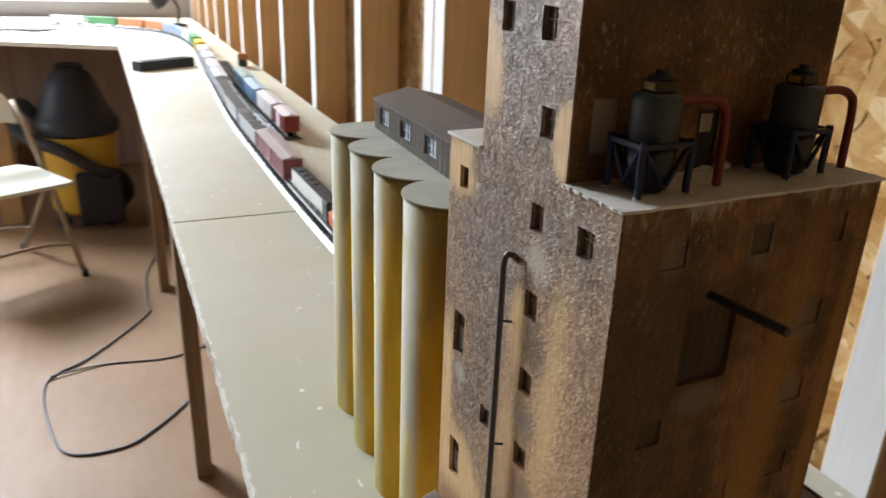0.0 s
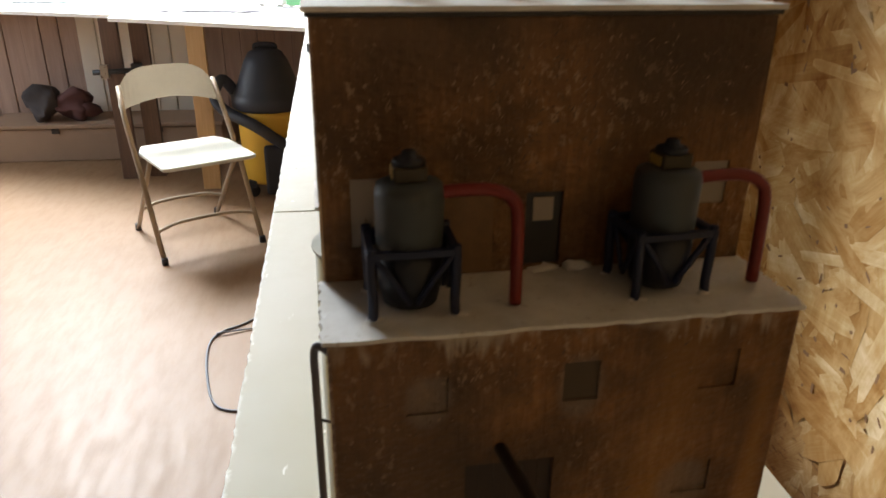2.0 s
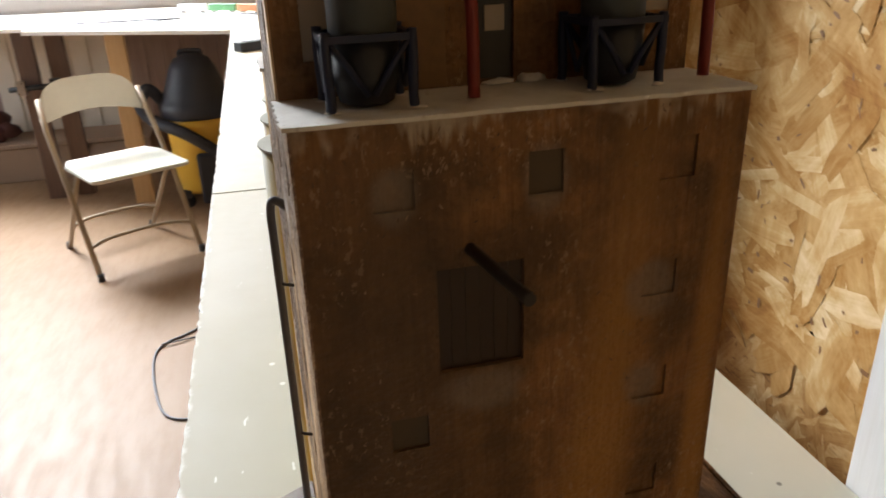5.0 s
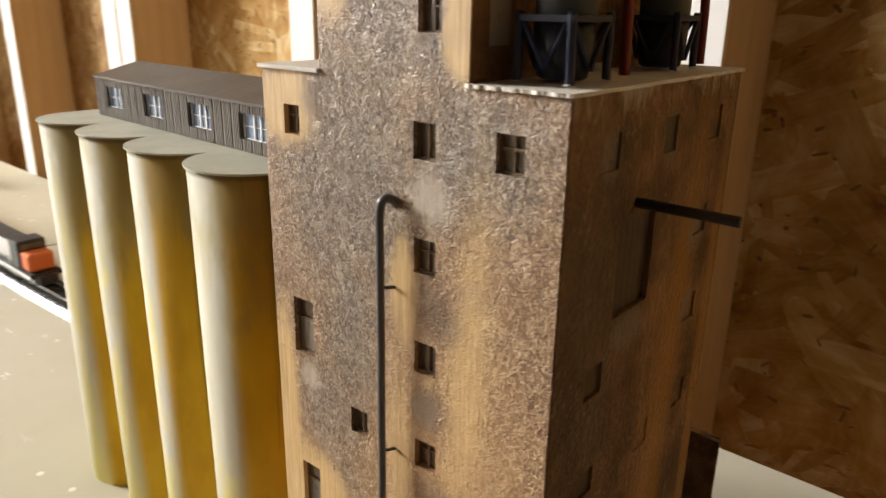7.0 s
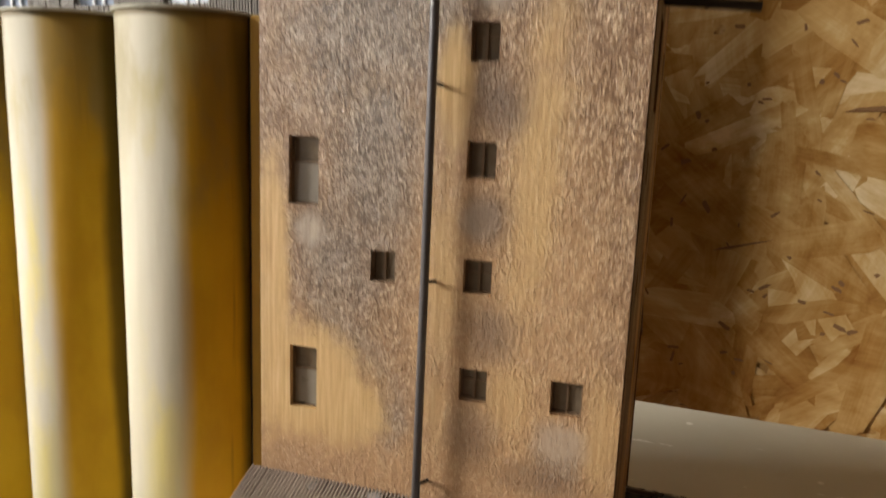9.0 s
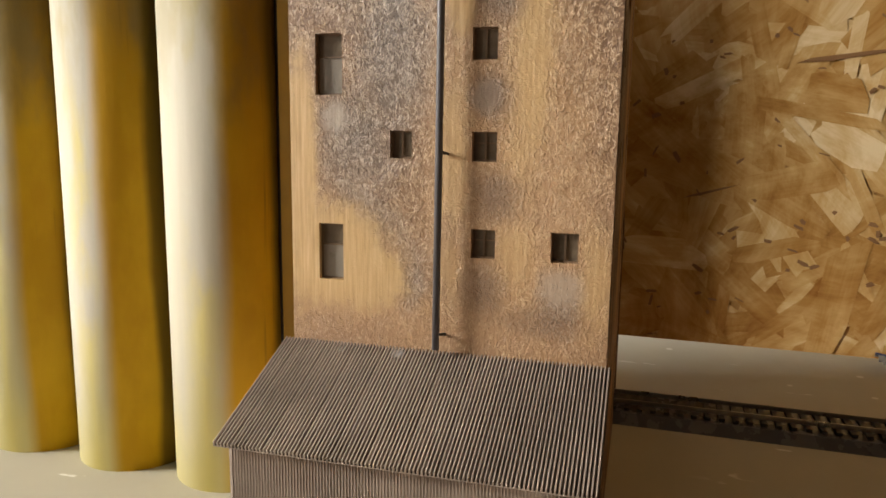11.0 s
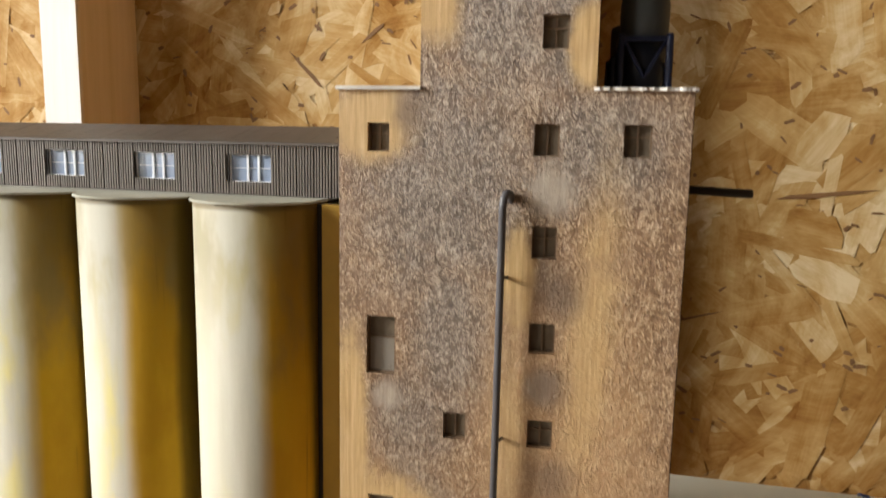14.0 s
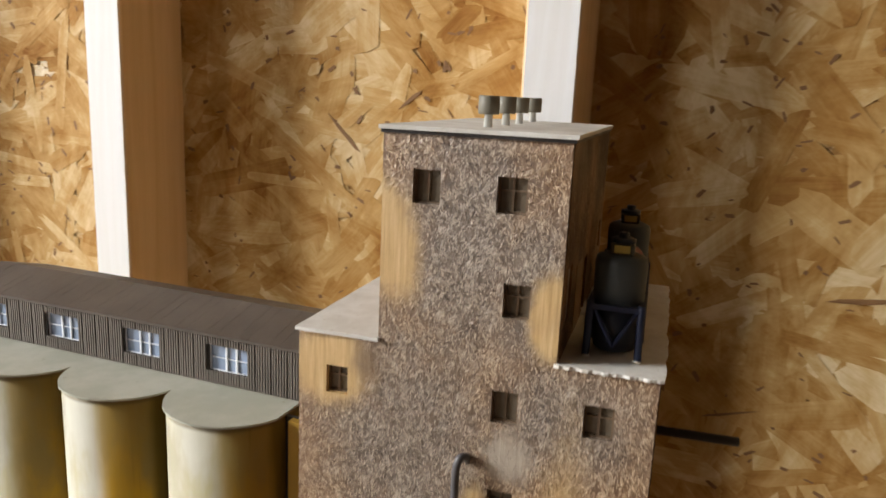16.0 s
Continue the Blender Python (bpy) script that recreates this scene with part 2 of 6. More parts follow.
def lathe(bm, rings, seg=24, m=None, smooth=True, caps=True):
    """A turned body of rings (radius, z) from bottom to top."""
    rows = []
    for r, z in rings:
        rows.append([bm.verts.new((r * math.cos(2 * math.pi * i / seg), r * math.sin(2 * math.pi * i / seg), z)) for i in range(seg)])
    for a, b in zip(rows, rows[1:]):
        for i in range(seg):
            f = bm.faces.new((a[i], a[(i + 1) % seg], b[(i + 1) % seg], b[i]))
            f.smooth = smooth
    if caps:
        bm.faces.new(list(reversed(rows[0]))), bm.faces.new(rows[-1])
    if m is not None:
        for row in rows:
            for v in row:
                v.co = m @ v.co


def tube(bm, pts, r, seg=8, closed=False):
    """A round bar along a line of points."""
    pts = [Vector(p) for p in pts]
    n, rows, side = len(pts), [], None
    for i, p in enumerate(pts):
        a = pts[(i - 1) % n] if closed or i else p
        b = pts[(i + 1) % n] if closed or i < n - 1 else p
        d = (b - a).normalized()
        if side is None:
            side = d.cross(Vector((0, 0, 1)) if abs(d.z) < 0.9 else Vector((1, 0, 0))).normalized()
        side = (side - d * side.dot(d)).normalized()
        up = d.cross(side)
        rows.append([bm.verts.new(p + r * (math.cos(2 * math.pi * k / seg) * side + math.sin(2 * math.pi * k / seg) * up)) for k in range(seg)])
    for a, b in zip(rows, rows[1:] + (rows[:1] if closed else [])):
        for k in range(seg):
            f = bm.faces.new((a[k], a[(k + 1) % seg], b[(k + 1) % seg], b[k]))
            f.smooth = True
    if not closed:
        bm.faces.new(list(reversed(rows[0]))), bm.faces.new(rows[-1])


def bend(pts, steps=6):
    """A smooth line through the points (Catmull-Rom)."""
    pts = [Vector(p) for p in pts]
    out = []
    for i in range(len(pts) - 1):
        a, b, c, d = pts[max(i - 1, 0)], pts[i], pts[i + 1], pts[min(i + 2, len(pts) - 1)]
        for k in range(steps):
            t = k / steps
            out.append(0.5 * ((2 * b) + (c - a) * t + (2 * a - 5 * b + 4 * c - d) * t * t + (3 * b - a - 3 * c + d) * t ** 3))
    return out + [pts[-1]]


def pierced(bm, u0, u1, v0, v1, holes, thick, put):
    """A slab over u0..u1, v0..v1 with rectangular holes (ua, ub, va, vb); put(u, v, depth) gives the place."""
    us = sorted({u0, u1, *(h[0] for h in holes), *(h[1] for h in holes)})
    vs = sorted({v0, v1, *(h[2] for h in holes), *(h[3] for h in holes)})

    def solid(i, j):
        if not (0 <= i < len(us) - 1 and 0 <= j < len(vs) - 1):
            return False
        u, v = 0.5 * (us[i] + us[i + 1]), 0.5 * (vs[j] + vs[j + 1])
        return not any(a < u < b and c < v < d for a, b, c, d in holes)
    cache = {}

    def vert(i, j, k):
        if (i, j, k) not in cache:
            cache[i, j, k] = bm.verts.new(put(us[i], vs[j], k * thick))
        return cache[i, j, k]
    for i in range(len(us) - 1):
        for j in range(len(vs) - 1):
            if not solid(i, j):
                continue
            bm.faces.new((vert(i, j, 0), vert(i + 1, j, 0), vert(i + 1, j + 1, 0), vert(i, j + 1, 0)))
            bm.faces.new((vert(i, j, 1), vert(i, j + 1, 1), vert(i + 1, j + 1, 1), vert(i + 1, j, 1)))
            for di, dj, e in ((-1, 0, ((i, j), (i, j + 1))), (1, 0, ((i + 1, j + 1), (i + 1, j))), (0, -1, ((i + 1, j), (i, j))), (0, 1, ((i, j + 1), (i + 1, j + 1)))):
                if not solid(i + di, j + dj):
                    (a, b), (c, d) = e
                    bm.faces.new((vert(a, b, 0), vert(c, d, 0), vert(c, d, 1), vert(a, b, 1)))


def link(name, bm, material, fix=True):
    if fix:
        bmesh.ops.recalc_face_normals(bm, faces=bm.faces[:])
    me = bpy.data.meshes.new(name)
    bm.to_mesh(me)
    bm.free()
    me.materials.append(material)
    return new(name, me)


def part(name, bm, material, parent, label=""):
    ob = link(name, bm, material)
    ob.parent = parent
    return tagged(ob, label)


def thing(name, label, category, m=None, group=""):
    ob = new(name)
    ob.empty_display_size = 0.02
    if m is not None:
        ob.matrix_world = m
    return tagged(ob, label, category, group)


def bevelled(bm, w, seg=1):
    bmesh.ops.bevel(bm, geom=bm.edges[:], offset=w, segments=seg, affect="EDGES", profile=0.5)
    return bm


# ---- the room ----
T = 0.897                                # table top
STUD_X, OSB_X = 0.320, 0.406
SOUTH_Y = -2.4

bm = bmesh.new()
box(bm, WEST_X - 0.15, OSB_X + 0.15, SOUTH_Y - 0.15, END_Y + 0.15, -0.15, 0.0)
tagged(link("floor", bm, MAT["floor"]), "bare tan wood board floor", "floor", kind="structure")
bm = bmesh.new()
pierced(bm, WEST_X - 0.15, OSB_X + 0.15, SOUTH_Y - 0.15, END_Y + 0.15, [SKYLIGHT], 0.12, lambda u, v, d: (u, v, CEIL + d))
tagged(link("ceiling", bm, MAT["ceiling"]), "plain board ceiling", "ceiling", kind="structure")
bm = bmesh.new()
box(bm, OSB_X, OSB_X + 0.15, SOUTH_Y, END_Y, 0, CEIL)
wall_east = tagged(link("wall_east", bm, MAT["osb"]), "unfinished strand board wall with bare pine studs", "wall", kind="structure")
bm = bmesh.new()
pierced(bm, WEST_X, OSB_X, 0, CEIL, [WIN_A, WIN_B], 0.15, lambda u, v, d: (u, END_Y + d, v))
tagged(link("wall_north", bm, MAT["wallboard"]), "plain beige end wall with two windows", "wall", kind="structure")
bm = bmesh.new()
pierced(bm, SOUTH_Y, END_Y, 0, CEIL, [WIN_FILL], 0.15, lambda u, v, d: (WEST_X - d, u, v))
tagged(link("wall_west", bm, MAT["brownboard"]), "plain dark brown side wall", "wall", kind="structure")
bm = bmesh.new()
box(bm, WEST_X, OSB_X, SOUTH_Y - 0.15, SOUTH_Y, 0, CEIL)
tagged(link("wall_south", bm, MAT["warmboard"]), "plain warm brown board wall", "wall", kind="structure")

# studs along the strand board wall
bm = bmesh.new()
box(bm, STUD_X, OSB_X - 0.001, -0.021, 0.021, 0.04, CEIL - 0.002)
bevelled(bm, 0.002)
# faces towards the room get the paler pine
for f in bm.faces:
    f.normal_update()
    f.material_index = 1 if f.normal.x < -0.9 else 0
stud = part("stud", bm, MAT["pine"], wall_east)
stud.data.materials.append(MAT["palepine"])
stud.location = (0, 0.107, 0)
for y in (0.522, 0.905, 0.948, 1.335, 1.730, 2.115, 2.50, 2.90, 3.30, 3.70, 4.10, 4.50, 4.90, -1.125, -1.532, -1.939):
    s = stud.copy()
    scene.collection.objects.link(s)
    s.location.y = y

# ---- the layout table ----
EDGE = lambda y: -0.088 - 0.014 * y


def worn_edge(y1, y0, step, amp, seed):
    """Points along the chipped front edge, from y1 down to y0."""
    rng = random.Random(seed)
    n = int((y1 - y0) / step)
    ys = [y1 + (y0 - y1) * (k + rng.uniform(-0.3, 0.3)) / n for k in range(1, n)]
    return [(EDGE(y) + amp * rng.uniform(-0.3, 1.0) ** 3 * 2, y) for y in ys]


table = thing("layout_table", "long cream-painted plywood layout table on wooden legs", "table")
TH = 0.018
bm = bmesh.new()
prism(bm, [(EDGE(-2.0), -2.0), (STUD_X - 0.002, -2.0), (STUD_X - 0.002, 0.8735), (EDGE(0.8735), 0.8735)] + worn_edge(0.8735, -0.25, 0.008, 0.0011, 3), T - TH, T)
part("tabletop", bm, MAT["table"], table)
bm = bmesh.new()
CX, CY = -0.135, 3.31
prism(bm, [(EDGE(0.879), 0.879), (STUD_X - 0.002, 0.879), (STUD_X - 0.002, END_Y - 0.05), (-2.6, END_Y - 0.05), (-2.6, 4.55), (-1.14, 3.95), (-1.12, 3.80), (CX, CY)] + worn_edge(3.28, 0.879, 0.016, 0.0014, 8), T - TH, T)
part("tabletop", bm, MAT["table"], table)
# legs and apron of the table
def table_leg(x, y, mat="leg", w=0.038, d=0.064):
    bm = bmesh.new()
    box(bm, -w / 2, w / 2, -d / 2, d / 2, 0, T - TH)
    bevelled(bm, 0.002)
    ob = part("leg", bm, MAT[mat], table)
    ob.location = (x, y, 0)


for x, y in ((-0.060, 1.50), (-0.075, 2.74), (-0.06, 0.10), (-0.055, -1.1), (0.27, 0.3), (0.27, 1.6), (0.27, 2.8), (-0.08, 3.55)):
    table_leg(x, y)
for x, y in ((-1.19, 4.04), (-1.05, 4.07)):
    table_leg(x, y, 'darkleg', 0.09, 0.038)
table_leg(-0.71, 3.80, 'pine', 0.09, 0.038)
bm = bmesh.new()
prism(bm, [(EDGE(-2) + 0.012, -2), (EDGE(-2) + 0.031, -2), (EDGE(3.3) + 0.031, 3.3), (EDGE(3.3) + 0.012, 3.3)], T - TH - 0.06, T - TH)
part("apron", bm, MAT["leg"], table)

# ---- the grain elevator model ----
MODEL = pose(0, 0, T, 0, 0, 2)
D, W, H, HT = 0.1262, 0.127, 0.281, 0.355    # depth, width, height of the block and of the head house
Y0, Y1 = 0.033, 0.096                       # head house

WINDOWS = [(0.1075, 0.1159, 0.2585, 0.2690), (0.0449, 0.0540, 0.2578, 0.2694), (0.0130, 0.0228, 0.2580, 0.2695),
           (0.0431, 0.0522, 0.2953, 0.3070), (0.0755, 0.0851, 0.3310, 0.3425), (0.0465, 0.0563, 0.3300, 0.3420),
           (0.0445, 0.0535, 0.2207, 0.2325), (0.0438, 0.0532, 0.1850, 0.1965), (0.0433, 0.0527, 0.1480, 0.1590),
           (0.0431, 0.0525, 0.1115, 0.1225), (0.0763, 0.0851, 0.1485, 0.1590), (0.1047, 0.1159, 0.1724, 0.1955),
           (0.1047, 0.1152, 0.0993, 0.1220), (0.0120, 0.0221, 0.1115, 0.1227)]


# patches of the front, as soft ellipses: across, height, half width, half height, degrees
WOOD = [(0.093, 0.318, 0.010, 0.020, -14), (0.115, 0.269, 0.016, 0.014, 0), (0.1235, 0.135, 0.008, 0.052, 0), (0.109, 0.109, 0.023, 0.022, 0), (0.094, 0.102, 0.016, 0.015, 0),
        (0.036, 0.297, 0.007, 0.014, 0), (0.058, 0.212, 0.006, 0.018, 0)]
BARE = [(0.031, 0.190, 0.008, 0.056, 4), (0.060, 0.150, 0.006, 0.030, 0), (0.036, 0.114, 0.008, 0.013, 0), (0.061, 0.108, 0.004, 0.012, 0), (0.005, 0.105, 0.006, 0.020, 0)]
GREY = [(0.066, 0.320, 0.028, 0.060, 0), (0.085, 0.245, 0.042, 0.055, 0), (0.097, 0.155, 0.022, 0.026, 0), (0.084, 0.190, 0.018, 0.045, 0), (0.095, 0.130, 0.024, 0.009, 45), (0.077, 0.101, 0.008, 0.016, 0),
        (0.030, 0.262, 0.036, 0.026, 0), (0.044, 0.305, 0.020, 0.035, 0), (0.018, 0.094, 0.010, 0.014, 0)]
SOFT = [(0.047, 0.245, 0.012, 0.014, 0), (0.108, 0.164, 0.008, 0.009, 0), (0.018, 0.102, 0.012, 0.011, 0), (0.048, 0.172, 0.009, 0.009, 0)]


def stucco_front(chips=False):
    """The painted front; with chips, the wood chips that are stuck to it, each of its own tone."""
    m = Mat("elevator_chips" if chips else "elevator_front", 0.5, 0, 0.8)
    wob = m.math("MULTIPLY", m.math("SUBTRACT", m.noise(95.0, 7, 0.75), 0.5), 1.5)

    def mask(blobs, lo=0.0, hi=0.22, amount=1.0):
        return m.ramp(m.math("ADD", m.blob(blobs, "yz"), m.math("MULTIPLY", wob, amount)), lo, hi)
    # short pressed fibres of the stucco, lying in all directions
    turn = m.node("ShaderNodeTexNoise", Scale=170.0, Detail=3.0, Roughness=0.7, Vector=m.p)
    wv = m.nt.nodes.new("ShaderNodeVectorMath")
    wv.operation = "MULTIPLY_ADD"
    m.put(wv.inputs[0], turn.outputs["Color"])
    wv.inputs[1].default_value = (0.008, 0.008, 0.008)
    m.put(wv.inputs[2], m.p)
    w = wv.outputs[0]
    fibre = None
    for deg, sc in ((38, 270.0), (-35, 320.0), (80, 295.0)):
        f = m.noise(sc, 1, 0.5, m.mapped((1, 1.1, 0.55), (radians(deg), 0, 0), (0, deg, 0), p=w))
        ridge = m.math("SUBTRACT", 1.0, m.math("MULTIPLY", m.math("ABSOLUTE", m.math("SUBTRACT", f, 0.5)), 13.0), True)
        ridge = m.math("MULTIPLY", ridge, m.ramp(m.noise(sc * 0.8, 1, 0.5, m.mapped(loc=(0, 2 * deg, 3.0), p=w)), 0.42, 0.55))
        fibre = ridge if fibre is None else m.math("MAXIMUM", fibre, ridge)
    dust = m.noise(120.0, 6, 0.7)
    fine = m.noise(1100.0, 3, 0.7)
    flake = m.ramp(fibre, 0.1, 0.9)
    chip_tone = m.math("ADD", m.math("MULTIPLY", flake, 0.32), m.math("ADD", m.math("MULTIPLY", dust, 0.95), m.math("MULTIPLY", m.math("SUBTRACT", fine, 0.5), 0.4)))
    if chips:
        own = m.nt.nodes.new("ShaderNodeNewGeometry").outputs["Random Per Island"]
        chip_tone = m.math("ADD", m.math("ADD", m.math("ADD", m.math("MULTIPLY", own, 0.86), -0.075), m.math("MULTIPLY", m.noise(24.0, 4, 0.6), 0.36)), m.math("MULTIPLY", dust, 0.38))
    grain = m.noise(90.0, 5, 0.65, stretch=(1, 9.0, 0.45))
    # beige wall darker than its chips: shade of the gaps painted in
    beige = m.colors(chip_tone, [(0.22, (0.11, 0.054, 0.022)), (0.48, (0.26, 0.145, 0.070)), (0.72, (0.41, 0.26, 0.138)), (0.95, (0.68, 0.51, 0.33))] if chips else
                     [(0.22, (0.085, 0.041, 0.016)), (0.48, (0.195, 0.105, 0.049)), (0.72, (0.32, 0.195, 0.10)), (0.95, (0.54, 0.39, 0.24))])
    grey = m.colors(chip_tone, [(0.22, (0.060, 0.040, 0.029)), (0.48, (0.155, 0.109, 0.079)), (0.72, (0.265, 0.202, 0.152)), (0.95, (0.50, 0.405, 0.31))] if chips else
                    [(0.22, (0.06, 0.042, 0.031)), (0.48, (0.15, 0.108, 0.078)), (0.72, (0.28, 0.222, 0.17)), (0.95, (0.55, 0.46, 0.36))])
    wood = m.colors(grain, [(0.3, (0.46, 0.285, 0.105)), (0.5, (0.60, 0.40, 0.175)), (0.72, (0.74, 0.55, 0.29))])
    pink = m.colors(m.math("ADD", m.math("MULTIPLY", grain, 0.6), m.math("MULTIPLY", chip_tone, 0.45)), [(0.25, (0.39, 0.205, 0.08)), (0.5, (0.51, 0.30, 0.135)), (0.8, (0.68, 0.47, 0.26))])
    k_pink = mask([(0.030, 0.130, 0.030, 0.100, 0), (0.055, 0.150, 0.020, 0.080, 0), (0.060, 0.085, 0.070, 0.016, 0)], -0.2, 0.7, 0.7)
    k_wood = mask(WOOD, -0.4, 0.35, 0.7)
    k_bare = mask(BARE, -0.6, 0.7, 0.9)
    k_grey = mask(GREY, -0.25, 0.75, 0.8)
    k_soft = mask(SOFT, 0.0, 0.7, 0.4)
    # dark smudges round the windows, with the pipe's soft shadow painted in
    k_dark = mask([(0.047, 0.098, 0.013, 0.018, 0), (0.043, 0.135, 0.015, 0.016, 0), (0.043, 0.208, 0.014, 0.016, 0), (0.045, 0.172, 0.013, 0.013, 0), (0.026, 0.088, 0.020, 0.010, 0), (0.100, 0.272, 0.010, 0.012, 0)], 0.0, 0.9, 0.7)
    c = m.mix(m.math("MULTIPLY", k_pink, 0.7), beige, pink)
    c = m.mix(k_grey, c, grey)
    chip_on = m.ramp(m.math("SUBTRACT", 1.0, k_wood), 0.2, 0.9)
    c = m.mix(m.math("MULTIPLY", k_bare, 0.75), c, wood)
    chip_on = m.math("MULTIPLY", chip_on, m.ramp(k_bare, 0.2, 1.0, 1.0, 0.35))
    c = m.mix(k_wood, c, wood)
    pale = m.colors(grain, [(0.3, (0.33, 0.275, 0.215)), (0.5, (0.42, 0.36, 0.29)), (0.72, (0.56, 0.50, 0.41))])
    c = m.mix(m.math("MULTIPLY", k_soft, 0.85), c, pale)
    chip_on = m.math("MULTIPLY", chip_on, m.ramp(k_soft, 0.2, 1.0, 1.0, 0.2))
    c = m.mix(m.math("MULTIPLY", k_dark, 0.75), c, (0.14, 0.088, 0.056))
    c = m.mix(m.ramp(m.noise(26.0, 5, 0.6), 0.48, 0.72, 0, 0.4), c, (0.36, 0.22, 0.125))
    # rusty wash that crept up the lower half
    wash = m.ramp(m.math("ADD", m.sep(m.p, 2), m.math("MULTIPLY", m.noise(30.0, 5, 0.65), -0.10)), 0.03, 0.16, 0.18 if chips else 0.38, 0.0)
    c = m.mix(m.math("MULTIPLY", wash, m.ramp(k_wood, 0.2, 1.0, 1.0, 0.25)), c, (0.46, 0.265, 0.13))
    low = m.ramp(m.sep(m.p, 2), 0.075, 0.100, 0.2 if chips else 0.42, 0.0)
    c = m.mix(low, c, (0.36, 0.19, 0.09))
    if chips:
        return m.done(c, fine, 0.0001, 0.4, m.ramp(chip_tone, 0, 1, 0.58, 0.38))
    rough_h = m.math("ADD", m.math("MULTIPLY", m.math("SUBTRACT", fibre, 0.35), 0.7), m.math("ADD", m.math("MULTIPLY", m.math("SUBTRACT", dust, 0.5), 0.8), m.math("MULTIPLY", m.math("SUBTRACT", fine, 0.5), 0.35)))
    h = m.math("ADD", m.math("MULTIPLY", rough_h, m.ramp(chip_on, 0, 1, 0.06, 1.0)), m.math("MULTIPLY", grain, 0.15))
    return m.done(c, h, 0.0006, 0.6, m.ramp(chip_tone, 0, 1, 0.66, 0.5))


def stained_side():
    m = Mat("elevator_side", 0.6, 0, 0.4)
    grain = m.noise(80.0, 5, 0.65, stretch=(7.0, 7.0, 0.5))
    patch = m.noise(24.0, 5, 0.6)
    c = m.colors(m.math("ADD", m.math("MULTIPLY", grain, 0.5), m.math("MULTIPLY", m.noise(60.0, 6, 0.7), 0.5)), [(0.3, (0.14, 0.061, 0.018)), (0.5, (0.24, 0.112, 0.034)), (0.70, (0.36, 0.182, 0.058))])
    c = m.mix(m.ramp(patch, 0.40, 0.62, 0, 0.9), c, (0.085, 0.044, 0.019))
    band = m.blob([(0.080, 0.12, 0.016, 0.17, 6), (0.121, 0.15, 0.006, 0.13, 0)], "xz")
    c = m.mix(m.ramp(m.math("ADD", band, m.math("MULTIPLY", m.math("SUBTRACT", patch, 0.5), 1.6)), -0.1, 0.7, 0, 0.8), c, (0.38, 0.185, 0.04))
    dark_zone = m.blob([(0.02, 0.20, 0.05, 0.15, 0), (0.10, 0.35, 0.05, 0.05, 0), (0.03, 0.35, 0.06, 0.03, 0)], "xz")
    c = m.mix(m.ramp(dark_zone, 0.0, 0.9, 0, 0.75), c, (0.060, 0.038, 0.023))
    grey = m.blob([(0.066, 0.262, 0.009, 0.014, 0), (0.024, 0.262, 0.009, 0.012, 0), (0.100, 0.225, 0.011, 0.013, 0), (0.100, 0.192, 0.010, 0.012, 0), (0.047, 0.200, 0.020, 0.010, 0)], "xz")
    c = m.mix(m.ramp(m.math("ADD", grey, m.math("MULTIPLY", m.math("SUBTRACT", patch, 0.5), 1.2)), 0.1, 0.6, 0, 0.5), c, (0.22, 0.18, 0.14))
    chips = m.voronoi(520.0, m.mapped((0.7, 0.7, 1)))
    fleck = m.ramp(m.noise(420.0, 4, 0.75, m.mapped((1, 1, 0.6))), 0.55, 0.64, 0, 0.55)
    crusty = m.ramp(m.blob([(0.066, 0.330, 0.050, 0.024, 0), (0.045, 0.272, 0.050, 0.012, 0)], "xz"), 0.0, 0.8)
    c = m.mix(m.math("MULTIPLY", fleck, m.math("MAXIMUM", crusty, m.ramp(m.noise(18.0, 3), 0.46, 0.66))), c, (0.45, 0.32, 0.195))
    drip = m.math("ADD", m.math("MULTIPLY", m.sep(m.p, 2), 60.0), m.math("MULTIPLY", m.math("SUBTRACT", m.noise(140.0, 3, 0.7, stretch=(1, 1, 0.12)), 0.5), 2.6))
    edge = m.math("MULTIPLY", m.ramp(drip, 16.45, 16.85), m.ramp(m.sep(m.p, 2), 0.2812, 0.2814, 1, 0))
    c = m.mix(m.math("MULTIPLY", m.math("MULTIPLY", edge, m.ramp(m.noise(45.0, 3), 0.45, 0.6)), 0.6), c, (0.55, 0.48, 0.37))
    return m.done(c, m.math("ADD", chips, grain), 0.0012, 0.6, m.ramp(patch, 0.3, 0.7, 0.45, 0.75))


def roof_card():
    m = Mat("grey_roof_card", 0.7, 0, 0.35)
    a, b = m.noise(60.0, 5, 0.65), m.noise(300.0, 4, 0.6)
    c = m.mix(m.ramp(a, 0.35, 0.7), (0.58, 0.555, 0.50), (0.70, 0.685, 0.64))
    c = m.mix(m.ramp(b, 0.6, 0.75, 0, 0.5), c, (0.36, 0.30, 0.22))
    return m.done(c, b, 0.0005, 0.5)


def pane_mat():
    m = Mat("smoked_pane", 0.25, 0, 0.4)
    a = m.noise(220.0, 3)
    return m.done(m.mix(a, (0.10, 0.078, 0.054), (0.21, 0.175, 0.13)), a, 0.0002, 0.2)


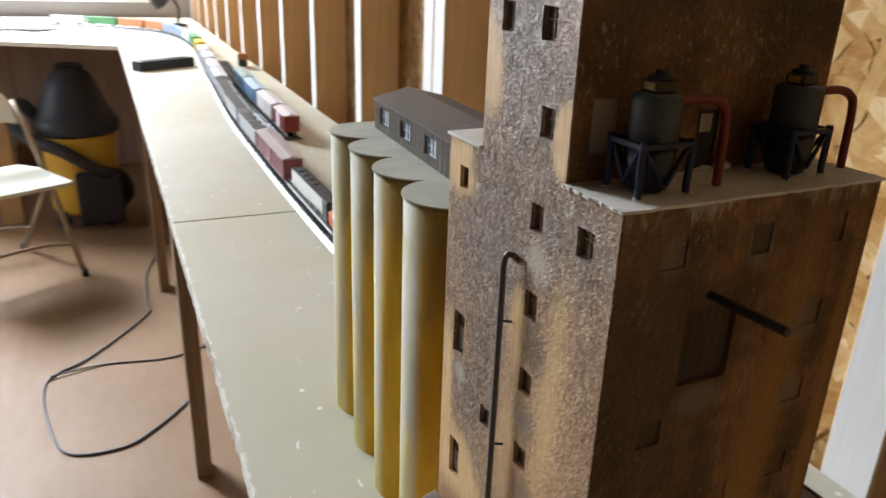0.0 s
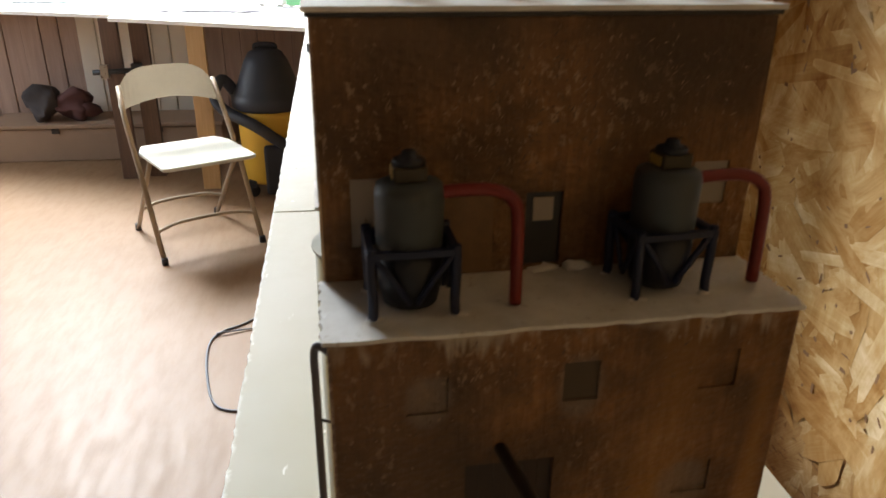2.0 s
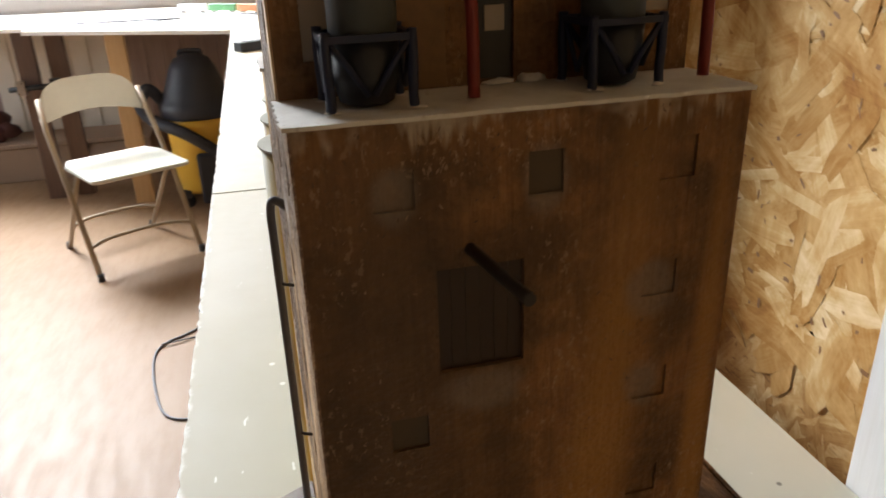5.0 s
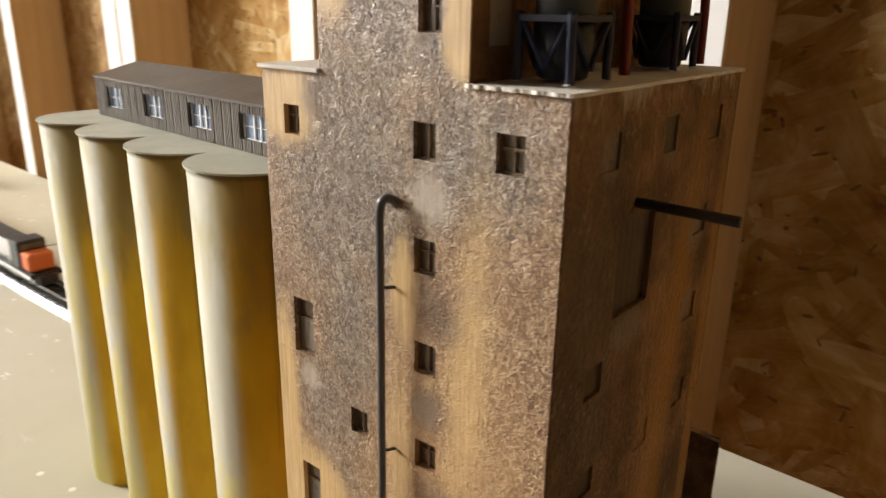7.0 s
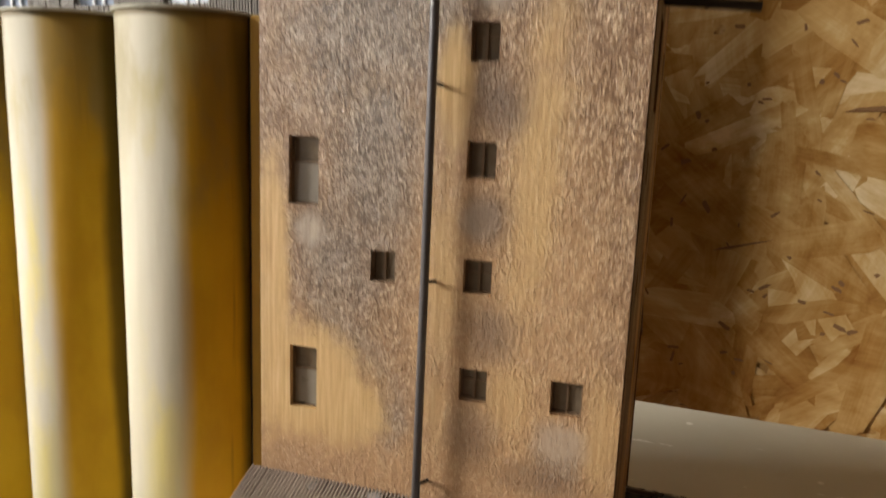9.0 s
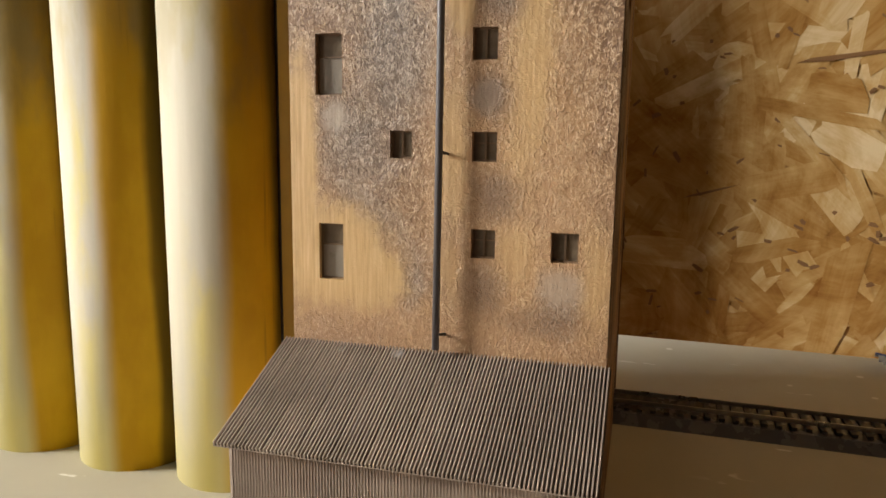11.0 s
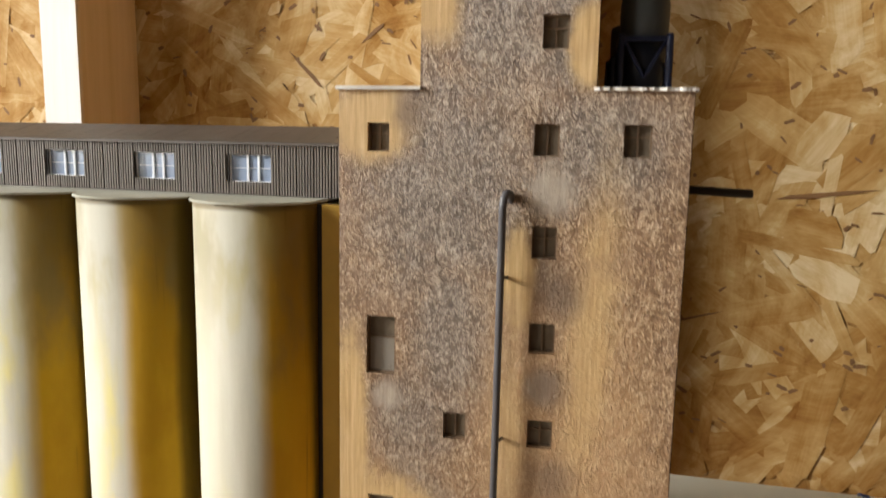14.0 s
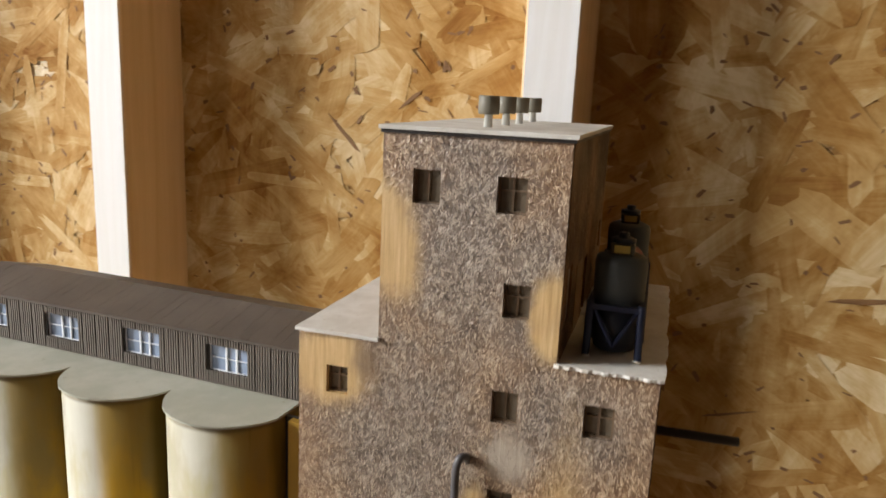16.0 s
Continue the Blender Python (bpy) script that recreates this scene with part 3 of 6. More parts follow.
MAT["front"], MAT["side"], MAT["roofcard"], MAT["pane"] = stucco_front(), stained_side(), roof_card(), pane_mat()
MAT["greypane"] = plain("grey_pane", (0.27, 0.25, 0.215), 0.3, scale=200)
MAT["blind"] = plain("blind_grey", (0.085, 0.056, 0.030), 0.6, scale=110, amount=0.6)
MAT["doordark"] = plain("dark_door", (0.040, 0.021, 0.010), 0.5, scale=140, amount=0.4)
MAT["bar"] = plain("window_bar", (0.17, 0.115, 0.07), 0.6, scale=300)
MAT["pipe"] = plain("grey_pipe", (0.10, 0.095, 0.10), 0.33, scale=300, amount=0.3)
MAT["red"] = plain("red_pipe", (0.19, 0.02, 0.014), 0.45, scale=200, amount=0.35)
MAT["navy"] = plain("navy_frame", (0.012, 0.018, 0.05), 0.5, scale=200, amount=0.4)
MAT["tank"] = plain("slate_tank", (0.058, 0.066, 0.068), 0.55, scale=160, amount=0.35)
MAT["vent"] = plain("vent_cap", (0.17, 0.15, 0.11), 0.55, scale=300)
MAT["ventfoot"] = plain("vent_stem", (0.62, 0.60, 0.55), 0.5, scale=300)
MAT["plate"] = plain("yellow_plate", (0.42, 0.30, 0.06), 0.5, scale=300)
MAT["olive"] = plain("dark_olive_paint", (0.042, 0.032, 0.014), 0.5, scale=300)
MAT["blankcard"] = plain("aged_card", (0.36, 0.31, 0.25), 0.6, scale=140, amount=0.3)
MAT["hopper"] = plain("blue_black_hopper", (0.012, 0.015, 0.024), 0.45, scale=200, amount=0.4)
MAT["hatch"] = plain("dark_grey_hatch", (0.035, 0.035, 0.034), 0.5, scale=200, amount=0.4)

tower = thing("grain_elevator", "weathered brown and grey stucco grain elevator model tower", "model building", MODEL)
TK = 0.0045
bm = bmesh.new()


def front_put(u, v, d):
    return (d, u, v)


lowfront = [w for w in WINDOWS if w[3] < H]
highfront = [w for w in WINDOWS if w[2] > H]
pierced(bm, 0, W, 0, H, lowfront, TK, front_put)
pierced(bm, Y0, Y1, H, HT, highfront, TK, front_put)
front = part("front_wall", bm, MAT["front"], tower, "rough grey and tan chip stucco front")


def patch(blobs, u, v):
    """How deep a place lies in a set of soft ellipses: 1 in a middle, 0 at a rim."""
    best = -9.0
    for bu, bv, ru, rv, deg in blobs:
        c, s = math.cos(radians(deg)), math.sin(radians(deg))
        du, dv = u - bu, v - bv
        best = max(best, 1 - math.hypot((c * du + s * dv) / ru, (c * dv - s * du) / rv))
    return best


def chips_on(count, area, keep, put, seed, length=(0.0010, 0.0025), rise=(0.000015, 0.000055)):
    """Short curved splinters stuck flat on a face; put(u, v, height) gives the place."""
    rng = random.Random(seed)
    verts, faces = [], []
    for _ in range(count):
        u, v = rng.uniform(area[0], area[1]), rng.uniform(area[2], area[3])
        likely, lift = keep(u, v)
        if rng.random() > likely:
            continue
        ln, wd, h = rng.uniform(*length), rng.uniform(0.00020, 0.00048), lift * rng.uniform(*rise)
        a, curl, tilt = rng.gauss(1.5, 0.5) + 1.3 * noise.noise(Vector((u, v, 4.0)) * 120), rng.uniform(-0.4, 0.4), lift * rng.uniform(0.0, 0.00008)
        n = len(verts)
        for k, (q, w) in enumerate(((-0.5, 0.0), (-0.18, 1.0), (0.2, 0.9), (0.5, 0.0))):
            b = a + curl * q
            cu, cv = u + ln * q * math.cos(b), v + ln * q * math.sin(b)
            nu, nv = -math.sin(b), math.cos(b)
            z = tilt * (q + 0.5)
            if w == 0.0:
                verts.append(put(cu, cv, z))
            else:
                for sd, hh in ((-1, -0.00003), (rng.uniform(-0.4, 0.4), h), (1, -0.00003)):
                    verts.append(put(cu + 0.5 * wd * w * sd * nu, cv + 0.5 * wd * w * sd * nv, hh + z))
        faces += [(n, n + 2, n + 1), (n, n + 3, n + 2), (n + 1, n + 2, n + 5, n + 4), (n + 2, n + 3, n + 6, n + 5), (n + 4, n + 5, n + 7), (n + 5, n + 6, n + 7)]
    me = bpy.data.meshes.new("chips")
    me.from_pydata(verts, [], faces)
    me.update()
    return me


def chip_part(me, material, parent, label):
    me.materials.append(material)
    ob = new("chip_layer", me)
    ob.parent = parent
    return tagged(ob, label, kind="stuff")


def front_keep(u, v):
    if any(a - 0.0007 < u < b + 0.0007 and c - 0.0006 < v < d + 0.0007 for a, b, c, d in WINDOWS):
        return 0.0, 1.0
    if not 0.001 < u < W - 0.001 or v > HT - 0.002 or (v > H - 0.001 and not Y0 + 0.001 < u < Y1 - 0.001) or v < 0.074:
        return 0.0, 1.0
    wob = 0.55 * noise.noise(Vector((u, v, 0.3)) * 90) + 0.4 * noise.noise(Vector((u, v, 1.7)) * 260)
    k = 1.0
    for blobs, lo, hi, most in ((WOOD, -0.25, 0.25, 1.0), (BARE, -0.35, 0.45, 0.9), (SOFT, 0.0, 0.5, 0.9)):
        q = min(1.0, max(0.0, (patch(blobs, u, v) + 0.7 * wob - lo) / (hi - lo)))
        k *= 1 - most * q
    inside = min(1.0, max(0.0, (patch(GREY, u, v) + 0.6 * wob + 0.2) / 0.6))
    return k * (0.6 + 0.4 * inside), 0.75 + 0.25 * inside


chip_part(chips_on(54000, (0, W, 0.074, HT), front_keep, lambda u, v, h: (-0.00002 - h, u, v), 11), stucco_front(True), front, "short grey and tan wood chips stuck on the front")


def window_part(y0, y1, z0, z1, cross):
    """A sunk window: bars in front of a smoked pane."""
    bm = bmesh.new()
    x, e = 0.0021, 0.0007
    ym, zm = 0.5 * (y0 + y1), z0 + 0.62 * (z1 - z0)
    rows = [(z0 + e, zm - 0.0003), (zm + 0.0003, z1 - e)] if cross else [(z0 + e, z1 - e)]
    tall = z1 - z0 > 0.018
    cols = [(y0 + e, y1 - e)] if tall else [(y0 + e, ym - 0.0004), (ym + 0.0004, y1 - e)]
    holes = [(a, b, c, d) for a, b in cols for c, d in rows]
    pierced(bm, y0, y1, z0, z1, holes, 0.0008, lambda u, v, d: (x + d, u, v))
    win = part("window", bm, MAT["bar"], tower)
    bm = bmesh.new()
    box(bm, x + 0.0009, x + 0.0016, y0, y1, zm if tall else z0, z1)
    part("pane", bm, MAT["pane"], win)
    if tall:
        bm = bmesh.new()
        box(bm, x + 0.0006, x + 0.0013, y0, y1, z0, zm)
        part("lower_pane", bm, MAT["greypane"], win, "dull grey lower pane")


for i, w in enumerate(WINDOWS):
    window_part(*w, i % 3 != 1 or w[3] - w[2] > 0.018)

# right-hand wall with its loading door and filled windows
SIDEWIN = [(0.019, 0.030, 0.258, 0.269), (0.061, 0.071, 0.258, 0.270), (0.100, 0.111, 0.258, 0.270), (0.097, 0.108, 0.222, 0.233), (0.097, 0.108, 0.186, 0.197),
           (0.097, 0.108, 0.148, 0.159), (0.063, 0.074, 0.144, 0.155), (0.020, 0.031, 0.184, 0.195), (0.020, 0.031, 0.146, 0.156), (0.063, 0.074, 0.106, 0.117)]
DOOR = (0.035, 0.060, 0.208, 0.240)
bm = bmesh.new()
pierced(bm, 0.0007, D, 0, H - 0.0002, SIDEWIN + [DOOR], 0.0022, lambda u, v, d: (u, d - 0.0004, v))
side_wall = part("side_wall", bm, MAT["side"], tower, "dark brown stained side wall")


def side_chip():
    m = Mat("side_chips", 0.45, 0, 0.5)
    own = m.nt.nodes.new("ShaderNodeNewGeometry").outputs["Random Per Island"]
    return m.done(m.colors(own, [(0.0, (0.07, 0.036, 0.015)), (0.7, (0.135, 0.07, 0.029)), (1.0, (0.30, 0.20, 0.115))]), m.noise(300.0, 3), 0.0003, 0.4)


MAT["sidechip"] = side_chip()
SIDE_CRUST = [(0.045, 0.270, 0.050, 0.016, 0), (0.014, 0.255, 0.016, 0.040, 0), (0.100, 0.265, 0.030, 0.016, 0), (0.050, 0.240, 0.020, 0.016, 0), (0.098, 0.205, 0.016, 0.030, 0),
              (0.012, 0.19, 0.012, 0.05, 0), (0.030, 0.175, 0.020, 0.018, 0)]


def side_keep(u, v):
    if not 0.002 < u < D - 0.002 or v > H - 0.002 or any(a - 0.001 < u < b + 0.001 and c - 0.001 < v < d + 0.001 for a, b, c, d in SIDEWIN + [DOOR]):
        return 0.0, 1.0
    return max(0.03, min(1.0, patch(SIDE_CRUST, u, v) + 0.5 * noise.noise(Vector((u, v, 5.0)) * 110))), 1.0


chip_part(chips_on(2000, (0, D, 0.10, H), side_keep, lambda u, v, h: (u, -0.0005 - h, v), 12, (0.0008, 0.0022)), MAT["sidechip"], side_wall, "scattered brown and tan wood chips")
for a in SIDEWIN:
    bm = bmesh.new()
    box(bm, a[0], a[1], 0.0002 + 0.0003 * (int(a[0] * 1e4) % 3), 0.0017, a[2], a[3])
    part("blind_window", bm, MAT["blind"] if a[0] in (0.061, 0.020) else MAT["side"], tower)
bm = bmesh.new()
box(bm, DOOR[0], DOOR[1], 0.0017, 0.0022, DOOR[2], DOOR[3])
door = part("loading_door", bm, MAT["doordark"], tower)
for i in range(6):
    w = (DOOR[1] - DOOR[0]) / 6
    bm = bmesh.new()
    box(bm, DOOR[0] + i * w + 0.00008, DOOR[0] + (i + 1) * w - 0.00008, 0.0014, 0.0016, DOOR[2], DOOR[3])
    part("plank", bm, MAT["doordark"], door)
bm = bmesh.new()
box(bm, TK, D, W - 0.0022, W, 0, H)
part("side_wall", bm, MAT["side"], tower)
bm = bmesh.new()
box(bm, D - 0.002, D - 0.0002, 0.0022, W - 0.0022, 0, H - 0.0002)
part("back_wall", bm, MAT["side"], tower)
# head house walls
HATCH = (0.058, 0.069, 0.2835, 0.306)
bm = bmesh.new()
pierced(bm, 0.0007, D, H - 0.001, HT - 0.0014, [HATCH, (0.004 + TK, 0.020, 0.292, 0.312), (0.108, 0.119, 0.300, 0.313)], 0.0022, lambda u, v, d: (u, Y0 + d - 0.0004, v))
head_wall = part("head_house_wall", bm, MAT["side"], tower)
HEAD_CRUST = [(0.066, 0.335, 0.050, 0.030, 0), (0.050, 0.315, 0.022, 0.034, 0), (0.038, 0.292, 0.016, 0.012, 0), (0.105, 0.335, 0.024, 0.018, 0)]


def head_keep(u, v):
    if not 0.002 < u < D - 0.002 or not H + 0.002 < v < HT - 0.003 or (0.056 < u < 0.071 and v < 0.309):
        return 0.0, 1.0
    return max(0.02, min(1.0, 1.3 * patch(HEAD_CRUST, u, v) + 0.6 * noise.noise(Vector((u, v, 9.0)) * 110))), 1.0


chip_part(chips_on(2200, (0, D, H, HT), head_keep, lambda u, v, h: (u, Y0 - 0.0005 - h, v), 13, (0.0008, 0.0024)), MAT["sidechip"], head_wall, "scattered brown and tan wood chips")
bm = bmesh.new()
box(bm, HATCH[0], HATCH[1], Y0 + 0.0012, Y0 + 0.0021, HATCH[2], HATCH[3])
hatch = part("hatch", bm, MAT["hatch"], tower, "narrow dark grey hatch door")
bm = bmesh.new()
box(bm, HATCH[0] + 0.0025, HATCH[1] - 0.0025, Y0 + 0.0006, Y0 + 0.0013, 0.297, 0.304)
part("pane", bm, MAT["blankcard"], hatch)
MAT["chippanel"] = plain("chip_panel", (0.21, 0.115, 0.05), 0.6, scale=420, amount=0.7)
bm = bmesh.new()
box(bm, 0.0325, 0.0485, Y0 - 0.0007, Y0 - 0.0001, H + 0.0016, 0.3085)
part("blank_panel", bm, MAT["chippanel"], tower, "tan chip covered blanking panel")
for a, b in ((0.004 + TK, 0.020), (0.108, 0.119)):
    bm = bmesh.new()
    box(bm, a, b, Y0 + 0.0004, Y0 + 0.0018, 0.292 if a < 0.1 else 0.300, 0.312 if a < 0.1 else 0.313)
    part("blank_panel", bm, MAT["blankcard"], tower, "pale grey blanking panel")
bm = bmesh.new()
box(bm, TK, D, Y1 - 0.0022, Y1, H - 0.001, HT)
part("head_house_wall", bm, MAT["side"], tower)
bm = bmesh.new()
box(bm, D - 0.002, D - 0.0002, Y0 + 0.0022, Y1 - 0.0022, H, HT)
part("head_house_wall", bm, MAT["side"], tower)


def rough_slab(x0, x1, y0, y1, z0, z1, amp, n=26):
    """A thin roof card with a ragged outline."""
    rng = random.Random(int(1e4 * (x0 + y0 + z1)) + 7)
    pts = []
    for (ax, ay), (bx, by) in (((x0, y0), (x1, y0)), ((x1, y0), (x1, y1)), ((x1, y1), (x0, y1)), ((x0, y1), (x0, y0))):
        for k in range(n):
            t = k / n
            pts.append((ax + (bx - ax) * t + rng.uniform(-amp, amp), ay + (by - ay) * t + rng.uniform(-amp, amp)))
    bm = bmesh.new()
    prism(bm, pts, z0, z1)
    return bm


part("shoulder_roof", rough_slab(-0.0013, D + 0.0010, -0.0015, Y0 + 0.0003, H, H + 0.0011, 0.00055, 34), MAT["roofcard"], tower, "pale grey ragged card roof")
part("shoulder_roof", rough_slab(-0.0015, D + 0.0012, Y1 - 0.0005, W + 0.0012, H, H + 0.0013, 0.0002, 7), MAT["roofcard"], tower, "pale grey card roof")
part("top_roof", rough_slab(-0.0015, D + 0.002, Y0 - 0.0015, Y1 + 0.0015, HT, HT + 0.0014, 0.0002, 8), MAT["roofcard"], tower, "pale grey card roof")
bm = bmesh.new()
box(bm, -0.0008, D + 0.001, Y0 - 0.0010, Y1 + 0.0008, HT - 0.0012, HT - 0.0001)
part("roof_edge", bm, MAT["iron"], tower, "black roof edge")
# crusted filler on the shoulder, at the hatch and round the tank feet
rng = random.Random(5)
for gx, gy, gr, gh in ((0.074, Y0 - 0.0012, 0.0045, 0.0022), (0.064, Y0 - 0.0008, 0.0050, 0.0012), (0.084, 0.0085, 0.0022, 0.0009), (0.103, 0.0095, 0.0018, 0.0009), (0.013, 0.0085, 0.0018, 0.0008), (0.034, 0.0075, 0.0024, 0.0008)):
    bm = bmesh.new()
    bmesh.ops.create_icosphere(bm, subdivisions=2, radius=1.0)
    for v in bm.verts:
        v.co *= 1 + rng.uniform(-0.22, 0.22)
        v.co = Vector((gx + gr * v.co.x, gy + 0.6 * gr * v.co.y, H + 0.0014 + max(0.0, gh * v.co.z)))
    for f in bm.faces:
        f.smooth = True
    part("filler_crust", bm, MAT["roofcard"], tower)
MAT["crust"] = plain("white_crust", (0.80, 0.79, 0.76), 0.6, scale=300, amount=0.25, bump=0.0006)
for k in range(22):
    gx, gy = (-0.0012 + rng.uniform(-0.0003, 0.0012), rng.uniform(0.0, Y0 - 0.002)) if k < 13 else (rng.uniform(0.0, 0.115), -0.0012 + rng.uniform(-0.0004, 0.0010))
    gr, gh = rng.uniform(0.0005, 0.0014), rng.uniform(0.0002, 0.0004)
    bm = bmesh.new()
    bmesh.ops.create_icosphere(bm, subdivisions=2, radius=1.0)
    for v in bm.verts:
        v.co *= 1 + 0.35 * noise.noise(v.co * 1.7 + Vector((k * 3.1, 0, 0)))
        v.co = Vector((gx + (0.45 if k < 13 else 1.0) * gr * v.co.x, gy + (1.0 if k < 13 else 0.45) * gr * v.co.y, H + 0.0008 + gh * v.co.z))
    for f in bm.faces:
        f.smooth = True
    part("crust_lump", bm, MAT["crust"], tower)
for x in (0.022, 0.050, 0.076, 0.106):
    bm = bmesh.new()
    lathe(bm, [(0.0016, HT + 0.0012), (0.0014, HT + 0.0060), (0.0018, HT + 0.0062)], 12, pose(x, 0.066, 0))
    v = part("roof_vent", bm, MAT["ventfoot"], tower, "small white roof vent with dark cap")
    bm = bmesh.new()
    lathe(bm, [(0.0034, HT + 0.0058), (0.0037, HT + 0.0064), (0.0037, HT + 0.0118), (0.0033, HT + 0.0122)], 14, pose(x, 0.066, 0))
    part("cap", bm, MAT["vent"], v)

# down pipe on the front, with its brackets
PY, PX = 0.0640, -0.0048
bm = bmesh.new()
tube(bm, bend([(0.001, PY - 0.0025, 0.2415), (-0.0018, PY - 0.0022, 0.2440), (-0.0040, PY - 0.0008, 0.2438), (PX, PY, 0.2395), (PX, PY, 0.232)], 5) + [(PX, PY + 0.0002, 0.15), (PX, PY + 0.0006, 0.0755)], 0.00145, 10)
pipe = part("down_pipe", bm, MAT["pipe"], tower, "thin dark grey down pipe")
for z in (0.2141, 0.1516, 0.0816):
    bm = bmesh.new()
    tube(bm, [(PX, PY, z), (-0.003, PY - 0.001, z - 0.0005), (0.0005, PY - 0.002, z - 0.001)], 0.0006, 6)
    part("bracket", bm, MAT["iron"], pipe)
bm = bmesh.new()
tube(bm, [(0.0444, 0.001, 0.2452), (0.0491, -0.0305, 0.2437), (0.0492, -0.0312, 0.2437)], 0.00175, 12)
part("hoist_beam", bm, MAT["iron"], tower, "black round hoist beam")


# lean-to sheds, front and rear
def corrugated(name, k, dull=(0.20, 0.165, 0.14)):
    m = Mat(name, 0.45, 0, 0.45)
    a, b = m.noise(40.0, 5, 0.6), m.noise(500.0, 3, 0.6)
    c = m.mix(m.ramp(a, 0.3, 0.75), tuple(k * v for v in dull), tuple(1.4 * k * v for v in dull))
    c = m.mix(m.ramp(b, 0.55, 0.75, 0, 0.45), c, tuple(1.25 * k * v for v in dull))
    return m.done(c, b, 0.0003, 0.4)


MAT["sheet"] = corrugated("corrugated_sheet", 1.0, (0.34, 0.285, 0.24))
# shadow between the roof ribs, put into a near-black colour
MAT["groove"] = corrugated("shaded_groove", 1.0, (0.045, 0.036, 0.03))
mg = Mat("cloudy_glue", 0.12, 0, 0.6)
mg.b.inputs["Transmission Weight"].default_value = 0.55
MAT["glue"] = mg.done((0.62, 0.62, 0.62), mg.noise(900.0, 3), 0.0003, 0.5)
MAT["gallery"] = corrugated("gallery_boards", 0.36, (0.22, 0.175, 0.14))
# one board colour twice: dark for shade between ribs, light for lit ribs
MAT["galleryshade"] = corrugated("gallery_groove_shade", 0.14, (0.22, 0.18, 0.15))
MAT["galleryriblit"] = corrugated("gallery_ribs", 0.62, (0.22, 0.185, 0.155))


def ribbed(bm, put, length, width, pitch=0.00138, rise=0.0015, thick=0.0005):
    """Corrugated sheet: ribs run along v (0..length), repeated along u (0..width)."""
    n = int(width / pitch)
    line = []
    for i in range(n):
        k = rise * (0.85 if i % 9 == 0 else 1.0)
        line += [((i + a) * pitch, b * k) for a, b in ((0, 0), (0.44, 0), (0.52, 1), (0.84, 1), (0.92, 0))]
    line.append((n * pitch, 0.0))
    rows = [[bm.verts.new(put(a, v, h)) for a, h in line] for v in (0, length)]
    rows += [[bm.verts.new(put(a, v, -thick)) for a, h in line] for v in (length, 0)]
    for i, (a, b) in enumerate(zip(rows, rows[1:] + rows[:1])):
        for k in range(len(line) - 1):
            f = bm.faces.new((a[k], a[k + 1], b[k + 1], b[k]))
            # groove floors take the shaded colour
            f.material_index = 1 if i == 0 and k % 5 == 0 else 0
    for k in (0, -1):
        bm.faces.new([r[k] for r in rows])


EX, EZ, TZ = -0.0560, 0.0495, 0.0725
SL = math.hypot(EX, TZ - EZ)
bm = bmesh.new()
sx, sz = EX / SL, (EZ - TZ) / SL
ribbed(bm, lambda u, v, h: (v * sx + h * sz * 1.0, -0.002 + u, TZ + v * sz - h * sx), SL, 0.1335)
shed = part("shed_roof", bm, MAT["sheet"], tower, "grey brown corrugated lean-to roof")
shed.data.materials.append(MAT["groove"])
bm = bmesh.new()
ribbed(bm, lambda u, v, h: (EX + 0.004 - h, 0.0005 + u, v), EZ - 0.0005, 0.126, 0.00114, 0.0004)
part("shed_front", bm, MAT["sheet"], tower).data.materials.append(MAT["sheet"])
for y in (0.001, 0.126):
    bm = bmesh.new()
    vs = [bm.verts.new(p) for p in ((EX + 0.0045, y, 0), (-0.0005, y, 0), (-0.0005, y, TZ - 0.0015), (EX + 0.0045, y, EZ - 0.001))]
    f = bm.faces.new(vs)
    r = bmesh.ops.extrude_face_region(bm, geom=[f])
    for v in [e for e in r["geom"] if isinstance(e, bmesh.types.BMVert)]:
        v.co.y += 0.001
    part("shed_side", bm, MAT["sheet"], tower)
# glue drops at the top of the lean-to
for y, s in ((0.0800, 1.0), (0.104, 0.7)):
    bm = bmesh.new()
    bmesh.ops.create_icosphere(bm, subdivisions=3, radius=0.0022 * s, matrix=pose(-0.0035, y, TZ - 0.0008, 0, -22, 0) @ Matrix.Diagonal((1.5, 1.5, 0.40, 1)))
    for v in bm.verts:
        v.co += 0.0005 * noise.noise_vector(v.co * 700)
    for f in bm.faces:
        f.smooth = True
    part("glue_drop", bm, MAT["glue"], tower, "dried cloudy glue drop")
# rear drive-through shed over the track
bm = bmesh.new()
prism(bm, [(0, 0), (0.062, 0), (0.062, 0.0016), (0, 0.0016)], 0.0, W, Matrix(((0.84, 0.54, 0, D), (0, 0, 1, -0.0005), (-0.54, 0.84, 0, 0.124), (0, 0, 0, 1))))
part("rear_roof", bm, MAT["side"], tower, "brown sloping roof over the track")
bm = bmesh.new()
box(bm, D + 0.047, D + 0.049, 0, W - 0.001, 0, 0.0965)
part("rear_wall", bm, MAT["side"], tower)


